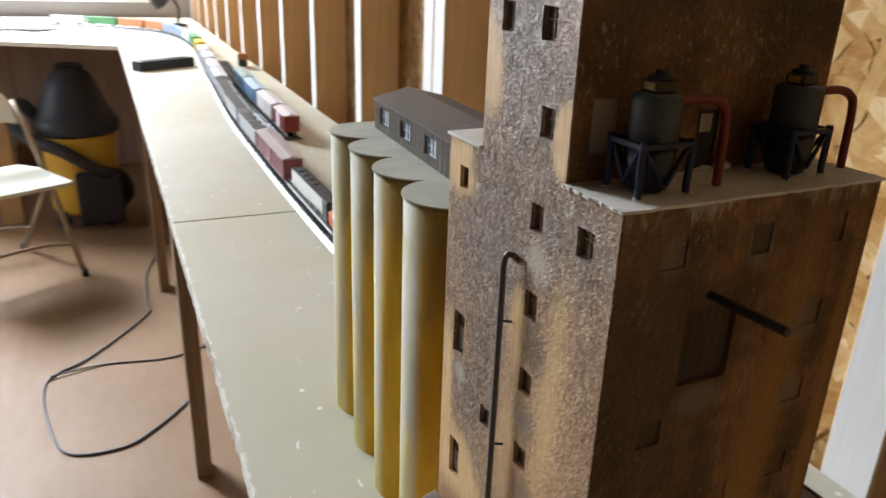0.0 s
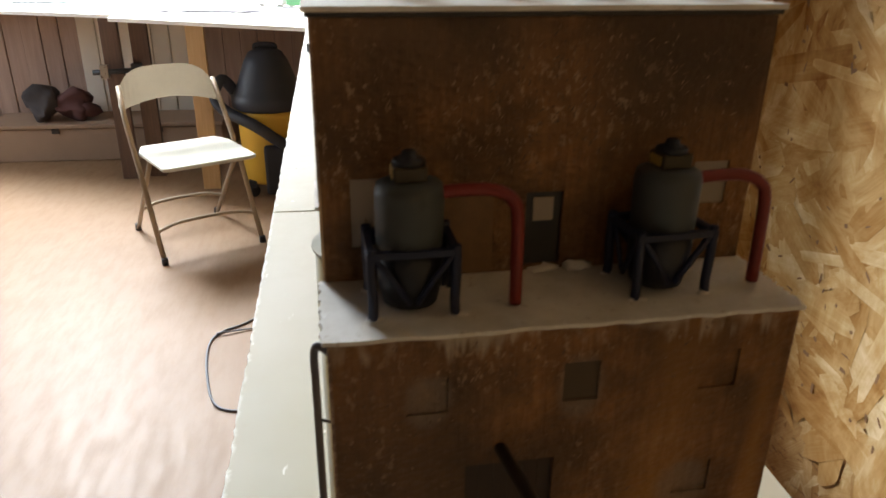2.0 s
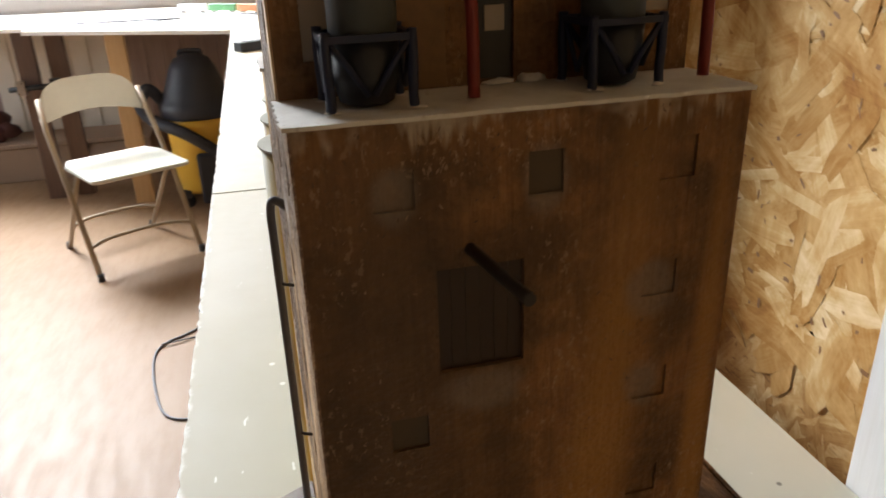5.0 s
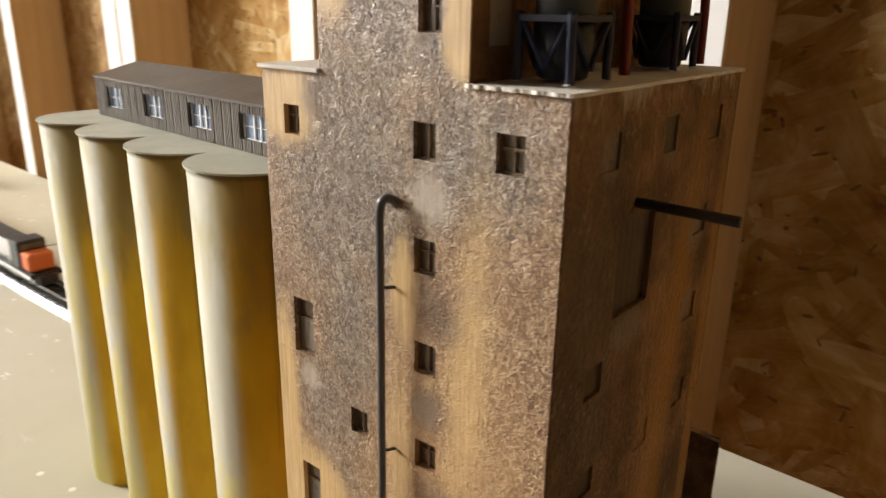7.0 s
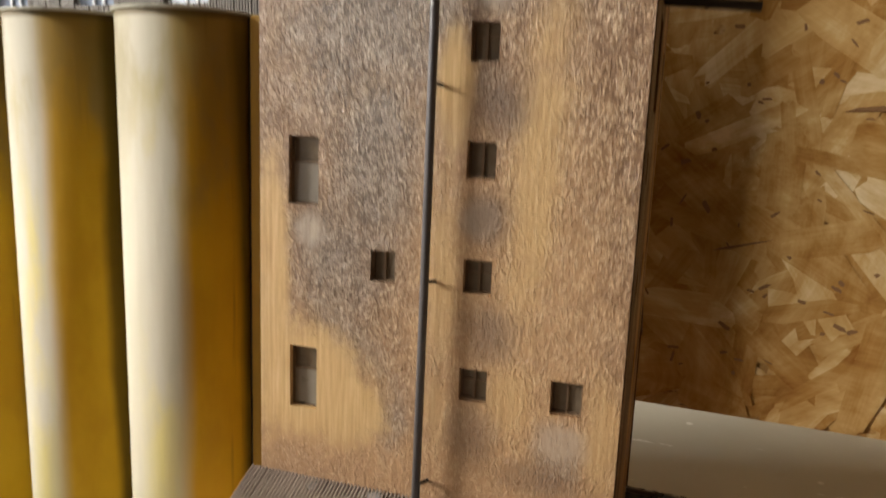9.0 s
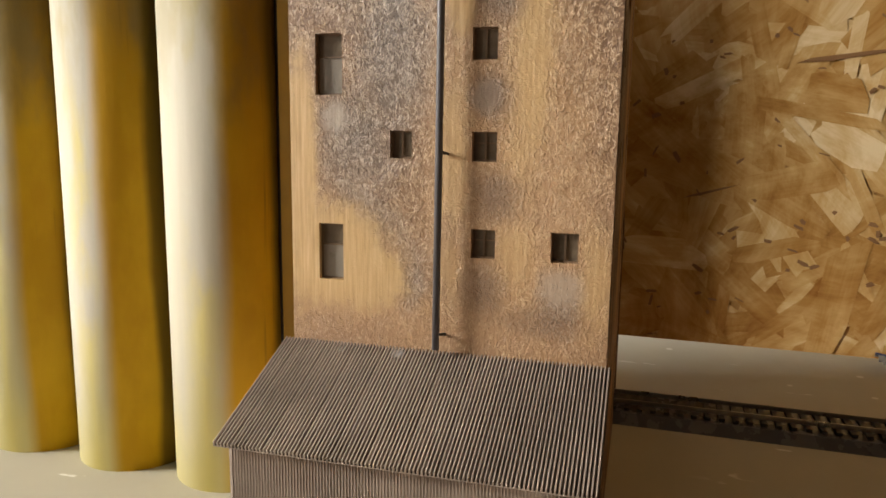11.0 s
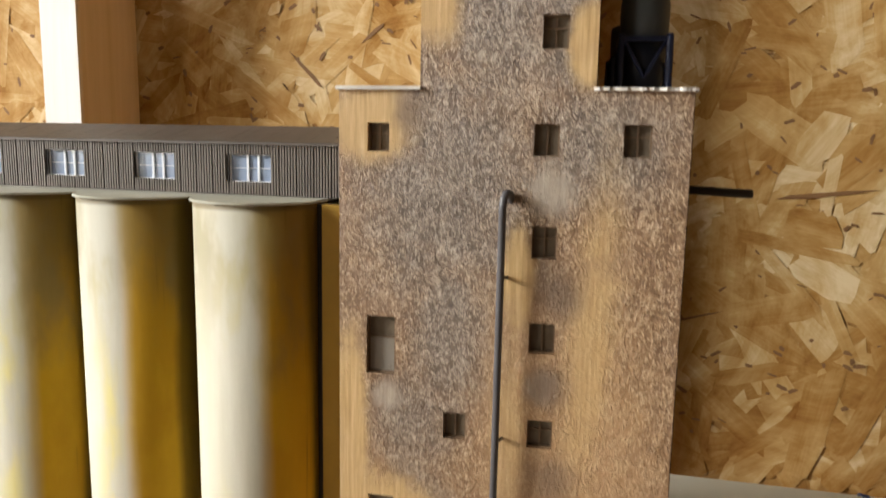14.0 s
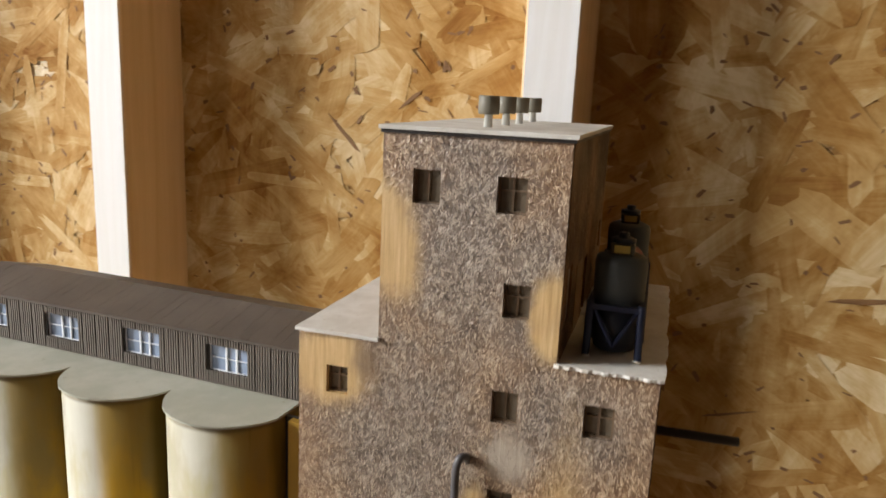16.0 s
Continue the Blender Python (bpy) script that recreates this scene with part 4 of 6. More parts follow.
# dust collectors on the shoulder
def dust_collector(x, label):
    ob = thing("dust_collector", label, "model tank", MODEL @ pose(x, 0.0165, H + 0.0016), "dust collectors on the elevator")
    bm = bmesh.new()
    lathe(bm, [(0.0084, 0.0168), (0.0087, 0.0172), (0.0089, 0.0308), (0.0084, 0.0330), (0.0060, 0.0341), (0.0040, 0.0342)], 24)
    part("tank", bm, MAT["tank"], ob, "slate grey tank")
    bm = bmesh.new()
    lathe(bm, [(0.0060, 0.0005), (0.0072, 0.0012), (0.0085, 0.0070), (0.0089, 0.0166)], 18)
    part("hopper", bm, MAT["hopper"], ob, "blue black tapered hopper")
    bm = bmesh.new()
    box(bm, -0.0042, 0.0042, -0.0040, 0.0040, 0.0342, 0.0380)
    bevelled(bm, 0.0004)
    head = part("filter_head", bm, MAT["olive"], ob, "dark olive box head")
    bm = bmesh.new()
    box(bm, -0.0046, -0.0041, -0.0026, 0.0026, 0.0349, 0.0374)
    part("plate", bm, MAT["plate"], head, "small yellow plate")
    bm = bmesh.new()
    lathe(bm, [(0.0042, 0.0380), (0.0042, 0.0392), (0.0034, 0.0396), (0.0020, 0.0397), (0.0018, 0.0412), (0.0012, 0.0415)], 14)
    part("vent_cap", bm, MAT["hopper"], ob)
    a = 0.0106
    feet = [(sx_ * a, sy_ * a * 0.8) for sx_ in (-1, 1) for sy_ in (-1, 1)]
    for fx, fy in feet:
        bm = bmesh.new()
        tube(bm, bend([(fx, fy * 1.02, 0), (fx * 0.98, fy, 0.004), (fx * 1.01, fy, 0.011), (fx, fy * 0.98, 0.0192)], 3), 0.00135, 7)
        leg = part("leg", bm, MAT["navy"], ob)
        bm = bmesh.new()
        bmesh.ops.create_icosphere(bm, subdivisions=2, radius=1.0)
        for v in bm.verts:
            v.co *= 1 + 0.4 * noise.noise(v.co * 1.9 + Vector((fx * 900, fy * 700, 0)))
            v.co = Vector((fx + 0.0019 * v.co.x, fy + 0.0014 * v.co.y, max(0.0, 0.0007 * v.co.z)))
        part("glue_foot", bm, MAT["crust"], leg, "white glue at the foot")
        bm = bmesh.new()
        tube(bm, [(fx, fy, 0.0175), (fx * 0.5, fy * 1.02, 0.0105), (fx * 0.08, fy, 0.0035)], 0.0009, 6)
        part("brace", bm, MAT["navy"], leg)
        bm = bmesh.new()
        tube(bm, [(fx, fy * 0.98, 0.019), (fx * 0.98, 0, 0.004)], 0.0008, 6)
        part("brace", bm, MAT["navy"], leg)
    bm = bmesh.new()
    pierced(bm, -a - 0.001, a + 0.001, -a * 0.8 - 0.001, a * 0.8 + 0.001, [(-a + 0.001, a - 0.001, -a * 0.8 + 0.001, a * 0.8 - 0.001)], 0.0018, lambda u, v, d: (u, v, 0.0165 + d))
    part("frame", bm, MAT["navy"], ob)
    bm = bmesh.new()
    tube(bm, bend([(0.006, -0.001, 0.0305), (0.014, -0.0018, 0.0312), (0.021, -0.003, 0.0312), (0.0255, -0.0045, 0.0290), (0.0270, -0.0055, 0.0235), (0.0272, -0.0060, 0.0005)], 5), 0.0017, 10)
    part("discharge_pipe", bm, MAT["red"], ob, "dull red bent discharge pipe")
    return ob


first = dust_collector(0.0225, "dark slate dust collector on navy frame with red pipe")
copy_thing(first, MODEL @ pose(0.0925, 0.0180, H + 0.0016, 0, 0, 4))


# ---- silos ----
def silo_paint():
    m = Mat("silo_paint", 0.6, 0, 0.14)
    z = m.sep(m.p, 2)
    rnd = m.nt.nodes.new("ShaderNodeObjectInfo").outputs["Random"]
    off = m.nt.nodes.new("ShaderNodeCombineXYZ")
    m.put(off.inputs[0], rnd)
    m.put(off.inputs[1], m.math("MULTIPLY", rnd, 7.3))
    add = m.nt.nodes.new("ShaderNodeVectorMath")
    m.put(add.inputs[0], m.p), m.put(add.inputs[1], off.outputs[0])
    streak = m.noise(26.0, 4, 0.55, p=add.outputs[0], stretch=(1.6, 1.6, 0.12))
    soft = m.noise(14.0, 4, 0.55, p=add.outputs[0], stretch=(1, 1, 0.6))
    warp = m.math("MULTIPLY", m.math("SUBTRACT", soft, 0.5), 0.9)
    fine = m.math("MULTIPLY", m.math("SUBTRACT", streak, 0.5), 0.35)
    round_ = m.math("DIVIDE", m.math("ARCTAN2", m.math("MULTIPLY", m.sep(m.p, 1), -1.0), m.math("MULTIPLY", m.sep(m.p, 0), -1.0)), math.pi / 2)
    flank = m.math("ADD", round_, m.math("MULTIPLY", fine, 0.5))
    c = m.mix(m.ramp(streak, 0.35, 0.7), (0.56, 0.53, 0.41), (0.64, 0.615, 0.515))
    # thin lemon spray between the cream and the mustard, stronger low down
    blot = m.noise(34.0, 4, 0.6, p=add.outputs[0], stretch=(1, 1, 0.45))
    near = m.math("SUBTRACT", 1.0, m.math("MULTIPLY", m.math("ABSOLUTE", m.math("SUBTRACT", flank, 0.08)), 3.6), True)
    lemon = m.math("MULTIPLY", near, m.ramp(m.math("ADD", blot, m.ramp(z, 0.0, 0.2, 0.16, -0.05)), 0.42, 0.62))
    c = m.mix(m.math("MULTIPLY", lemon, 0.65), c, (0.76, 0.65, 0.17))
    c = m.mix(m.ramp(m.math("ADD", z, m.math("MULTIPLY", blot, 0.06)), 0.035, 0.075, 0.55, 0.0), c, (0.82, 0.70, 0.24))
    # mustard down one flank, with a fairly firm edge
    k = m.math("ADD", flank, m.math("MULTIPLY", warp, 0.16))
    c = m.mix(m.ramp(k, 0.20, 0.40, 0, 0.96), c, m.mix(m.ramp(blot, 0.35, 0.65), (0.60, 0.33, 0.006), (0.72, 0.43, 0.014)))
    # dull brown at the top of that flank
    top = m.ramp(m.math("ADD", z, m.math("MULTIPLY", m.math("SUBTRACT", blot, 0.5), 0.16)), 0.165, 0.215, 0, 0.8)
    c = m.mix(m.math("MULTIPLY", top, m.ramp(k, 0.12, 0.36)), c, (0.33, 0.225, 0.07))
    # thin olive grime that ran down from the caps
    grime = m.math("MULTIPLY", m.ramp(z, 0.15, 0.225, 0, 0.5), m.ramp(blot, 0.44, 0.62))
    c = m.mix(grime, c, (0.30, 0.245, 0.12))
    # shade painted in olive on the flank where the next silo begins
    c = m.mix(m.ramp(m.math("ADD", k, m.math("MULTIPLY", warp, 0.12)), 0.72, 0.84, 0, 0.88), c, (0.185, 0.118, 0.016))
    drip = m.ramp(m.noise(60.0, 3, 0.7, p=add.outputs[0], stretch=(2.5, 2.5, 0.1)), 0.60, 0.68, 0, 0.5)
    c = m.mix(m.math("MULTIPLY", drip, m.ramp(k, 0.4, 0.7)), c, (0.20, 0.12, 0.02))
    # thin dark line under the cap: its shadow painted in
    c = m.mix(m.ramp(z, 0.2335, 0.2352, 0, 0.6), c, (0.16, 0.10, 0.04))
    return m.done(c, m.noise(300.0, 4, 0.6, stretch=(1, 1, 0.2)), 0.0004, 0.35, m.ramp(streak, 0.3, 0.7, 0.6, 0.75))


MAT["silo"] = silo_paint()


def cap_paint():
    m = Mat("silo_cap", 0.75, 0, 0.3)
    a, b = m.noise(45.0, 5, 0.65), m.noise(130.0, 4, 0.6)
    c = m.mix(m.ramp(a, 0.35, 0.7), (0.40, 0.40, 0.32), (0.49, 0.485, 0.405))
    c = m.mix(m.ramp(b, 0.68, 0.76, 0, 0.7), c, (0.28, 0.25, 0.17))
    return m.done(c, b, 0.0004, 0.4)


MAT["cap"] = cap_paint()
MAT["jointpanel"] = plain("mustard_board", (0.34, 0.20, 0.032), 0.6, scale=120, amount=0.4, spec=0.15)
silos = thing("grain_silos", "yellow painted cylinder silo block under a grey cap", "model silos", MODEL @ pose(0.003, 0.1322, 0, 0, 0, -3.79))
R, PITCH, CAPZ = 0.0279, 0.0572, 0.2375
CEN = [0.0392 + PITCH * i for i in range(4)]
bm = bmesh.new()
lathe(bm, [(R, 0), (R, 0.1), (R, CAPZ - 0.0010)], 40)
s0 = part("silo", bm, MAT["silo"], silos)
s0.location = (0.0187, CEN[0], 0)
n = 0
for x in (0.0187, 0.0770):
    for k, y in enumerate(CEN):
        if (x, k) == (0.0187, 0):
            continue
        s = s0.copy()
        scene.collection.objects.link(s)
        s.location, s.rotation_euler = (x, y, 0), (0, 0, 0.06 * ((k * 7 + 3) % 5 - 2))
bm = bmesh.new()
box(bm, 0.0105, 0.0140, -0.0048, 0.0078, 0, CAPZ - 0.0012)
part("joint_panel", bm, MAT["jointpanel"], silos, "flat mustard filler strip against the tower")
# dark sheet that stands in for the shade in the slit
bm = bmesh.new()
box(bm, 0.0145, 0.0160, -0.0040, 0.0160, 0, CAPZ - 0.0012)
part("joint_backing", bm, MAT["iron"], silos)
# scalloped cap
RC = 0.0293
half = PITCH / 2
CAPY = [0.0390 + PITCH * i for i in range(4)]
ang = math.asin(half / RC)


def arc(cx, cy, a0, a1, n):
    return [(cx + RC * math.cos(a0 + (a1 - a0) * i / n), cy + RC * math.sin(a0 + (a1 - a0) * i / n)) for i in range(n + 1)]


plan = []
for k, y in enumerate(CAPY):                        # front edge, from the tower outwards
    a0 = math.pi + (ang if k else 1.2)
    a1 = math.pi - (ang if k < 3 else math.pi / 2)
    plan += arc(0.0187, y, a0, a1, 14)
for k, y in reversed(list(enumerate(CAPY))):
    a0 = math.pi / 2 if k == 3 else ang
    a1 = -ang if k else -1.2
    plan += arc(0.0770, y, a0, a1, 14)
bm = bmesh.new()
prism(bm, list(reversed(plan)), CAPZ - 0.0009, CAPZ)
part("cap", bm, MAT["cap"], silos, "grey green scalloped cap slab")
# gallery on top
GX, GY1, GZ0, GZ1 = 0.0268, 0.2170, CAPZ, 0.2610
GW = 0.052
BAY = [(0.0389 + 0.0479 * i, 0.0592 + 0.0479 * i, 0.2434, 0.2552) for i in range(4)]
bm = bmesh.new()
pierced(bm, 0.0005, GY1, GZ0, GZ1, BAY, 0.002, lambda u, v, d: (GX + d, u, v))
part("gallery_wall", bm, MAT["galleryshade"], silos, "grey brown ribbed gallery wall")
bm = bmesh.new()
i = 0
y = 0.0008
while y < GY1 - 0.001:
    w = 0.00135
    segs = [(GZ0, GZ1)]
    for b in BAY:
        if y + w > b[0] and y < b[1]:
            segs = [(GZ0, b[2]), (b[3], GZ1)]
    for a, b in segs:
        box(bm, GX - (0.0010 if i % 6 else 0.0007), GX + 0.0003, y + 0.0003, min(y + w, GY1) - 0.0003, a + 0.0002, b)
    y += w
    i += 1
tagged(part("gallery_ribs", bm, MAT["galleryriblit"], silos, "fine upright ribs"), kind="stuff")
for yy in (0.0005, GY1 - 0.002):
    bm = bmesh.new()
    vs = [bm.verts.new(p) for p in ((GX + 0.002, yy, GZ0), (GX + GW, yy, GZ0), (GX + GW, yy, GZ1), (GX + GW / 2, yy, GZ1 + 0.0062), (GX + 0.002, yy, GZ1))]
    f = bm.faces.new(vs)
    r = bmesh.ops.extrude_face_region(bm, geom=[f])
    for v in [e for e in r["geom"] if isinstance(e, bmesh.types.BMVert)]:
        v.co.y += 0.0015
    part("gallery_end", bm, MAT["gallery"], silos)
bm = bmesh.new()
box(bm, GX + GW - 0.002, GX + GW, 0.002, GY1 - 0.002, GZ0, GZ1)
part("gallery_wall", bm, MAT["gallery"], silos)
for sgn in (0, 1):
    x0, x1 = (GX - 0.0022, GX + GW / 2) if sgn == 0 else (GX + GW + 0.0022, GX + GW / 2)
    z0, z1 = GZ1 - 0.0005, GZ1 + 0.0068
    bm = bmesh.new()
    vs = [bm.verts.new(p) for p in ((x0, 0, z0), (x1, 0, z1), (x1, GY1, z1), (x0, GY1, z0), (x0, 0, z0 - 0.001), (x1, 0, z1 - 0.001), (x1, GY1, z1 - 0.001), (x0, GY1, z0 - 0.001))]
    for f in ((0, 1, 2, 3), (7, 6, 5, 4), (0, 4, 5, 1), (1, 5, 6, 2), (2, 6, 7, 3), (3, 7, 4, 0)):
        bm.faces.new([vs[q] for q in f])
    roof = part("gallery_roof", bm, MAT["gallery"], silos, "grey brown ribbed gallery roof")
    yy, k = 0.0002, 0
    while yy < GY1 - 0.005:
        w, lift = 0.0054, 0.0002 + 0.00004 * (k * 7 % 3)
        bm = bmesh.new()
        vs = [bm.verts.new((x, y, z + h)) for h in (lift, 0.0001) for x, y, z in ((x0, yy, z0), (x1, yy, z1), (x1, yy + w - 0.00007, z1), (x0, yy + w - 0.00007, z0))]
        for f in ((0, 1, 2, 3), (7, 6, 5, 4), (0, 4, 5, 1), (1, 5, 6, 2), (2, 6, 7, 3), (3, 7, 4, 0)):
            bm.faces.new([vs[q] for q in f])
        part("roof_panel", bm, MAT["gallery"], roof)
        yy += w
        k += 1
MAT["skypane"] = plain("blue_grey_window_pane", (0.30, 0.37, 0.50), 0.12, scale=130, amount=0.55, spec=0.6)
MAT["whitebar"] = plain("white_window_bar", (0.82, 0.84, 0.88), 0.4, scale=300, amount=0.1)
for b in BAY:
    bm = bmesh.new()
    x, e, nu, nv = GX + 0.0008, 0.0003, 3, 2
    us = [b[0], b[0] + 0.31 * (b[1] - b[0]), b[0] + 0.57 * (b[1] - b[0]), b[1]]
    vs = [b[2] + (b[3] - b[2]) * k / nv for k in range(nv + 1)]
    pierced(bm, b[0], b[1], b[2], b[3], [(us[i] + 0.0005, us[i + 1] - 0.0005, vs[j] + (0.00012 if j else e), vs[j + 1] - (e if j else 0.00012)) for i in range(nu) for j in range(nv)], 0.0006, lambda u, v, d: (x + d, u, v))
    win = part("window", bm, MAT["whitebar"], silos, "white many-paned window")
    bm = bmesh.new()
    box(bm, x + 0.0008, x + 0.0013, b[0], b[1], b[2], b[3])
    part("pane", bm, MAT["skypane"], win)
# ---- tracks ----
LINE_A = bend([(0.153, -2.0, 0), (0.153, -0.5, 0), (0.152, 0.05, 0), (0.141, 0.30, 0), (0.113, 0.62, 0), (0.104, 0.85, 0), (0.100, 1.18, 0), (0.102, 1.62, 0), (0.124, 2.165, 0),
               (0.150, 2.72, 0), (0.165, 3.25, 0), (0.125, 3.72, 0), (0.0, 4.06, 0), (-0.30, 4.32, 0), (-0.90, 4.55, 0), (-1.9, 4.72, 0)], 24)
LINE_B = bend([(0.179, 1.355, 0), (0.178, 1.40, 0), (0.180, 1.80, 0), (0.192, 2.2, 0), (0.215, 2.7, 0)], 24)


class Run:
    """A line with places and headings by the length along it."""
    def __init__(self, pts):
        self.p, self.s = pts, [0.0]
        for a, b in zip(pts, pts[1:]):
            self.s.append(self.s[-1] + (b - a).length)

    def at(self, s):
        s = min(max(s, 0.0), self.s[-1] - 1e-6)
        i = max(k for k in range(len(self.s)) if self.s[k] <= s)
        i = min(i, len(self.p) - 2)
        d = self.p[i + 1] - self.p[i]
        return self.p[i] + d * ((s - self.s[i]) / max(d.length, 1e-9)), d.normalized()

    def at_y(self, y):
        return next(s for p, s in zip(self.p, self.s) if p.y >= y)

    def place(self, s, z):
        p, d = self.at(s)
        return Matrix.Translation((p.x, p.y, z)) @ Matrix.Rotation(math.atan2(d.y, d.x), 4, "Z")


def strip(bm, run, prof, step=0.02, s0=0.0, s1=None):
    """Sweeps an open profile of (side, height) along a run, closed below."""
    s1 = run.s[-1] if s1 is None else s1
    n = max(2, int((s1 - s0) / step))
    rows = []
    for i in range(n + 1):
        p, d = run.at(s0 + (s1 - s0) * i / n)
        side = Vector((-d.y, d.x, 0))
        rows.append([bm.verts.new(p + side * a + Vector((0, 0, T + h))) for a, h in prof])
    k = len(prof)
    for a, b in zip(rows, rows[1:]):
        for j in range(k):
            bm.faces.new((a[j], a[(j + 1) % k], b[(j + 1) % k], b[j]))
    bm.faces.new(rows[0]), bm.faces.new(list(reversed(rows[-1])))


def track(run, label, near):
    ob = thing("model_track", label, "model track", group="tracks on the layout")
    bm = bmesh.new()
    strip(bm, run, [(-0.0235, 0.0), (-0.0180, 0.0052), (0.0180, 0.0052), (0.0235, 0.0)])
    part("roadbed", bm, MAT["roadbed"], ob, "grey foam roadbed")
    for side in (-0.00825, 0.00825):
        bm = bmesh.new()
        strip(bm, run, [(side - 0.0005, 0.0070), (side - 0.0005, 0.0095), (side + 0.0005, 0.0095), (side + 0.0005, 0.0070)])
        part("rail", bm, MAT["rail"], ob)
    bm = bmesh.new()
    box(bm, -0.00145, 0.00145, -0.015, 0.015, 0.0053, 0.0071)
    me = link("tie", bm, MAT["iron"])
    me.parent = ob
    me.matrix_basis = run.place(near[0], T)
    s, rest = near[0] + 0.0072, bmesh.new()
    s2 = 0.0
    while s < near[1]:
        t = me.copy()
        scene.collection.objects.link(t)
        t.matrix_basis = run.place(s, T)
        s += 0.0072
    while s2 < run.s[-1]:
        if not near[0] - 0.003 < s2 < near[1] + 0.003:
            box(rest, -0.00145, 0.00145, -0.015, 0.015, 0.0053, 0.0071, run.place(s2, T))
        s2 += 0.0072
    tagged(part("tie", rest, MAT["iron"], ob), kind="stuff")
    return ob


RUN_A, RUN_B = Run(LINE_A), Run(LINE_B)
track(RUN_A, "long model track on grey foam roadbed along the wall", (RUN_A.at_y(-0.45), RUN_A.at_y(0.75)))
track(RUN_B, "second model track on grey foam roadbed beside the first", (RUN_B.at_y(1.355), RUN_B.at_y(1.8)))
RAIL = T + 0.0095


# screw hole and screw heads in the table top
for x, y, s in ((0.258, 0.231, 1.0), (0.205, 0.060, 0.5)):
    bm = bmesh.new()
    lathe(bm, [(0.0062 * s, 0.0), (0.0058 * s, 0.0007), (0.002 * s, 0.0004)], 14, pose(x, y, T))
    part("screw_head", bm, MAT["iron"], table, "dark sunk screw head")
# the strands of the board along the table: long flat flakes pressed over one another
def strand_material():
    m = Mat("pressed_strands", 0.75, 0, 0.15)
    own = m.nt.nodes.new("ShaderNodeNewGeometry").outputs["Random Per Island"]
    uv = m.tc.outputs["UV"]
    line = m.noise(1.0, 4, 0.6, m.mapped((14.0, 420.0, 1), p=uv))
    broad = m.noise(1.0, 3, 0.6, m.mapped((12.0, 55.0, 1), p=uv))
    cloud = m.noise(11.0, 6, 0.68, dist=0.6)
    tone = m.math("ADD", m.ramp(own, 0.0, 1.0, 0.075, 0.185), m.math("ADD", m.ramp(own, 0.6, 1.0, 0.0, 0.05), m.math("ADD", m.math("MULTIPLY", line, 0.12), m.math("ADD", m.math("MULTIPLY", broad, 0.30), m.math("MULTIPLY", m.math("SUBTRACT", cloud, 0.33), 0.85)))))
    c = m.colors(tone, [(0.17, (0.10, 0.034, 0.005)), (0.28, (0.215, 0.086, 0.014)), (0.40, (0.35, 0.178, 0.047)), (0.53, (0.49, 0.305, 0.115)), (0.70, (0.70, 0.55, 0.33))])
    return m.done(c, m.math("ADD", line, broad), 0.0003, 0.4, m.ramp(tone, 0.2, 0.8, 0.85, 0.65))


def strand_mesh(name, count, length, width, area, base, step, seed, ends=0.3):
    """Flat flakes with ragged ends lying on the board, each a hair above the last."""
    rng = random.Random(seed)
    verts, faces, uvs = [], [], []
    for k in range(count):
        y, z = rng.uniform(area[0], area[1]), rng.uniform(area[2], area[3])
        ln, wd = rng.uniform(*length), rng.uniform(*width)
        a = rng.choice((rng.gauss(0.0, 0.6), rng.uniform(-1.6, 1.6), rng.uniform(-1.6, 1.6)))
        c, s = math.cos(a), math.sin(a)
        ring = []
        for u, v in ((-0.5, -0.32), (-0.5 + ends * rng.random(), -0.5), (0.5 - ends * rng.random(), -0.5), (0.5, -0.3), (0.5 - 0.1 * rng.random(), 0.1), (0.5, 0.34), (0.5 - ends * rng.random(), 0.5),
                     (-0.5 + ends * rng.random(), 0.5), (-0.5 + 0.08 * rng.random(), 0.0)):
            ring.append((u * ln * rng.uniform(0.94, 1.06), v * wd * rng.uniform(0.85, 1.15)))
        n, m = len(verts), len(ring)
        h = base + step * k
        for grow, hh in ((1.0, h), (1.012, h - 0.00005)):
            for u, v in ring:
                uu, vv = u * grow, v * (1.03 if grow > 1 else 1.0)
                verts.append((OSB_X - hh, y + c * uu - s * vv, z + s * uu + c * vv))
        faces.append(tuple(range(n, n + m)))
        uvs += [(u + 3.1 * k, v + 1.7 * k) for u, v in ring]
        for i in range(m):
            j = (i + 1) % m
            faces.append((n + i, n + m + i, n + m + j, n + j))
            for q in (i, i, j, j):
                uvs.append((ring[q][0] + 3.1 * k, ring[q][1] + 1.7 * k))
    me = bpy.data.meshes.new(name)
    me.from_pydata(verts, [], faces)
    layer = me.uv_layers.new(name="grain")
    layer.data.foreach_set("uv", [x % 97.0 for p in uvs for x in p])
    me.update()
    return me


me = strand_mesh("strands", 5200, (0.045, 0.120), (0.008, 0.030), (-0.95, 1.02, T - 0.02, T + 0.64), 0.0004, 3e-7, 31)
me.materials.append(strand_material())
ob = new("strands", me)
ob.parent = wall_east
tagged(ob, "overlapping pale and tan wood strands", kind="stuff")
me = strand_mesh("bark_flecks", 1500, (0.003, 0.011), (0.0010, 0.0038), (-0.95, 1.02, T, T + 0.64), 0.0018, 2e-7, 32, 0.45)
me.materials.append(MAT["bark"])
ob = new("bark_flecks", me)
ob.parent = wall_east
tagged(ob, "small dark bark flecks in the board", kind="stuff")
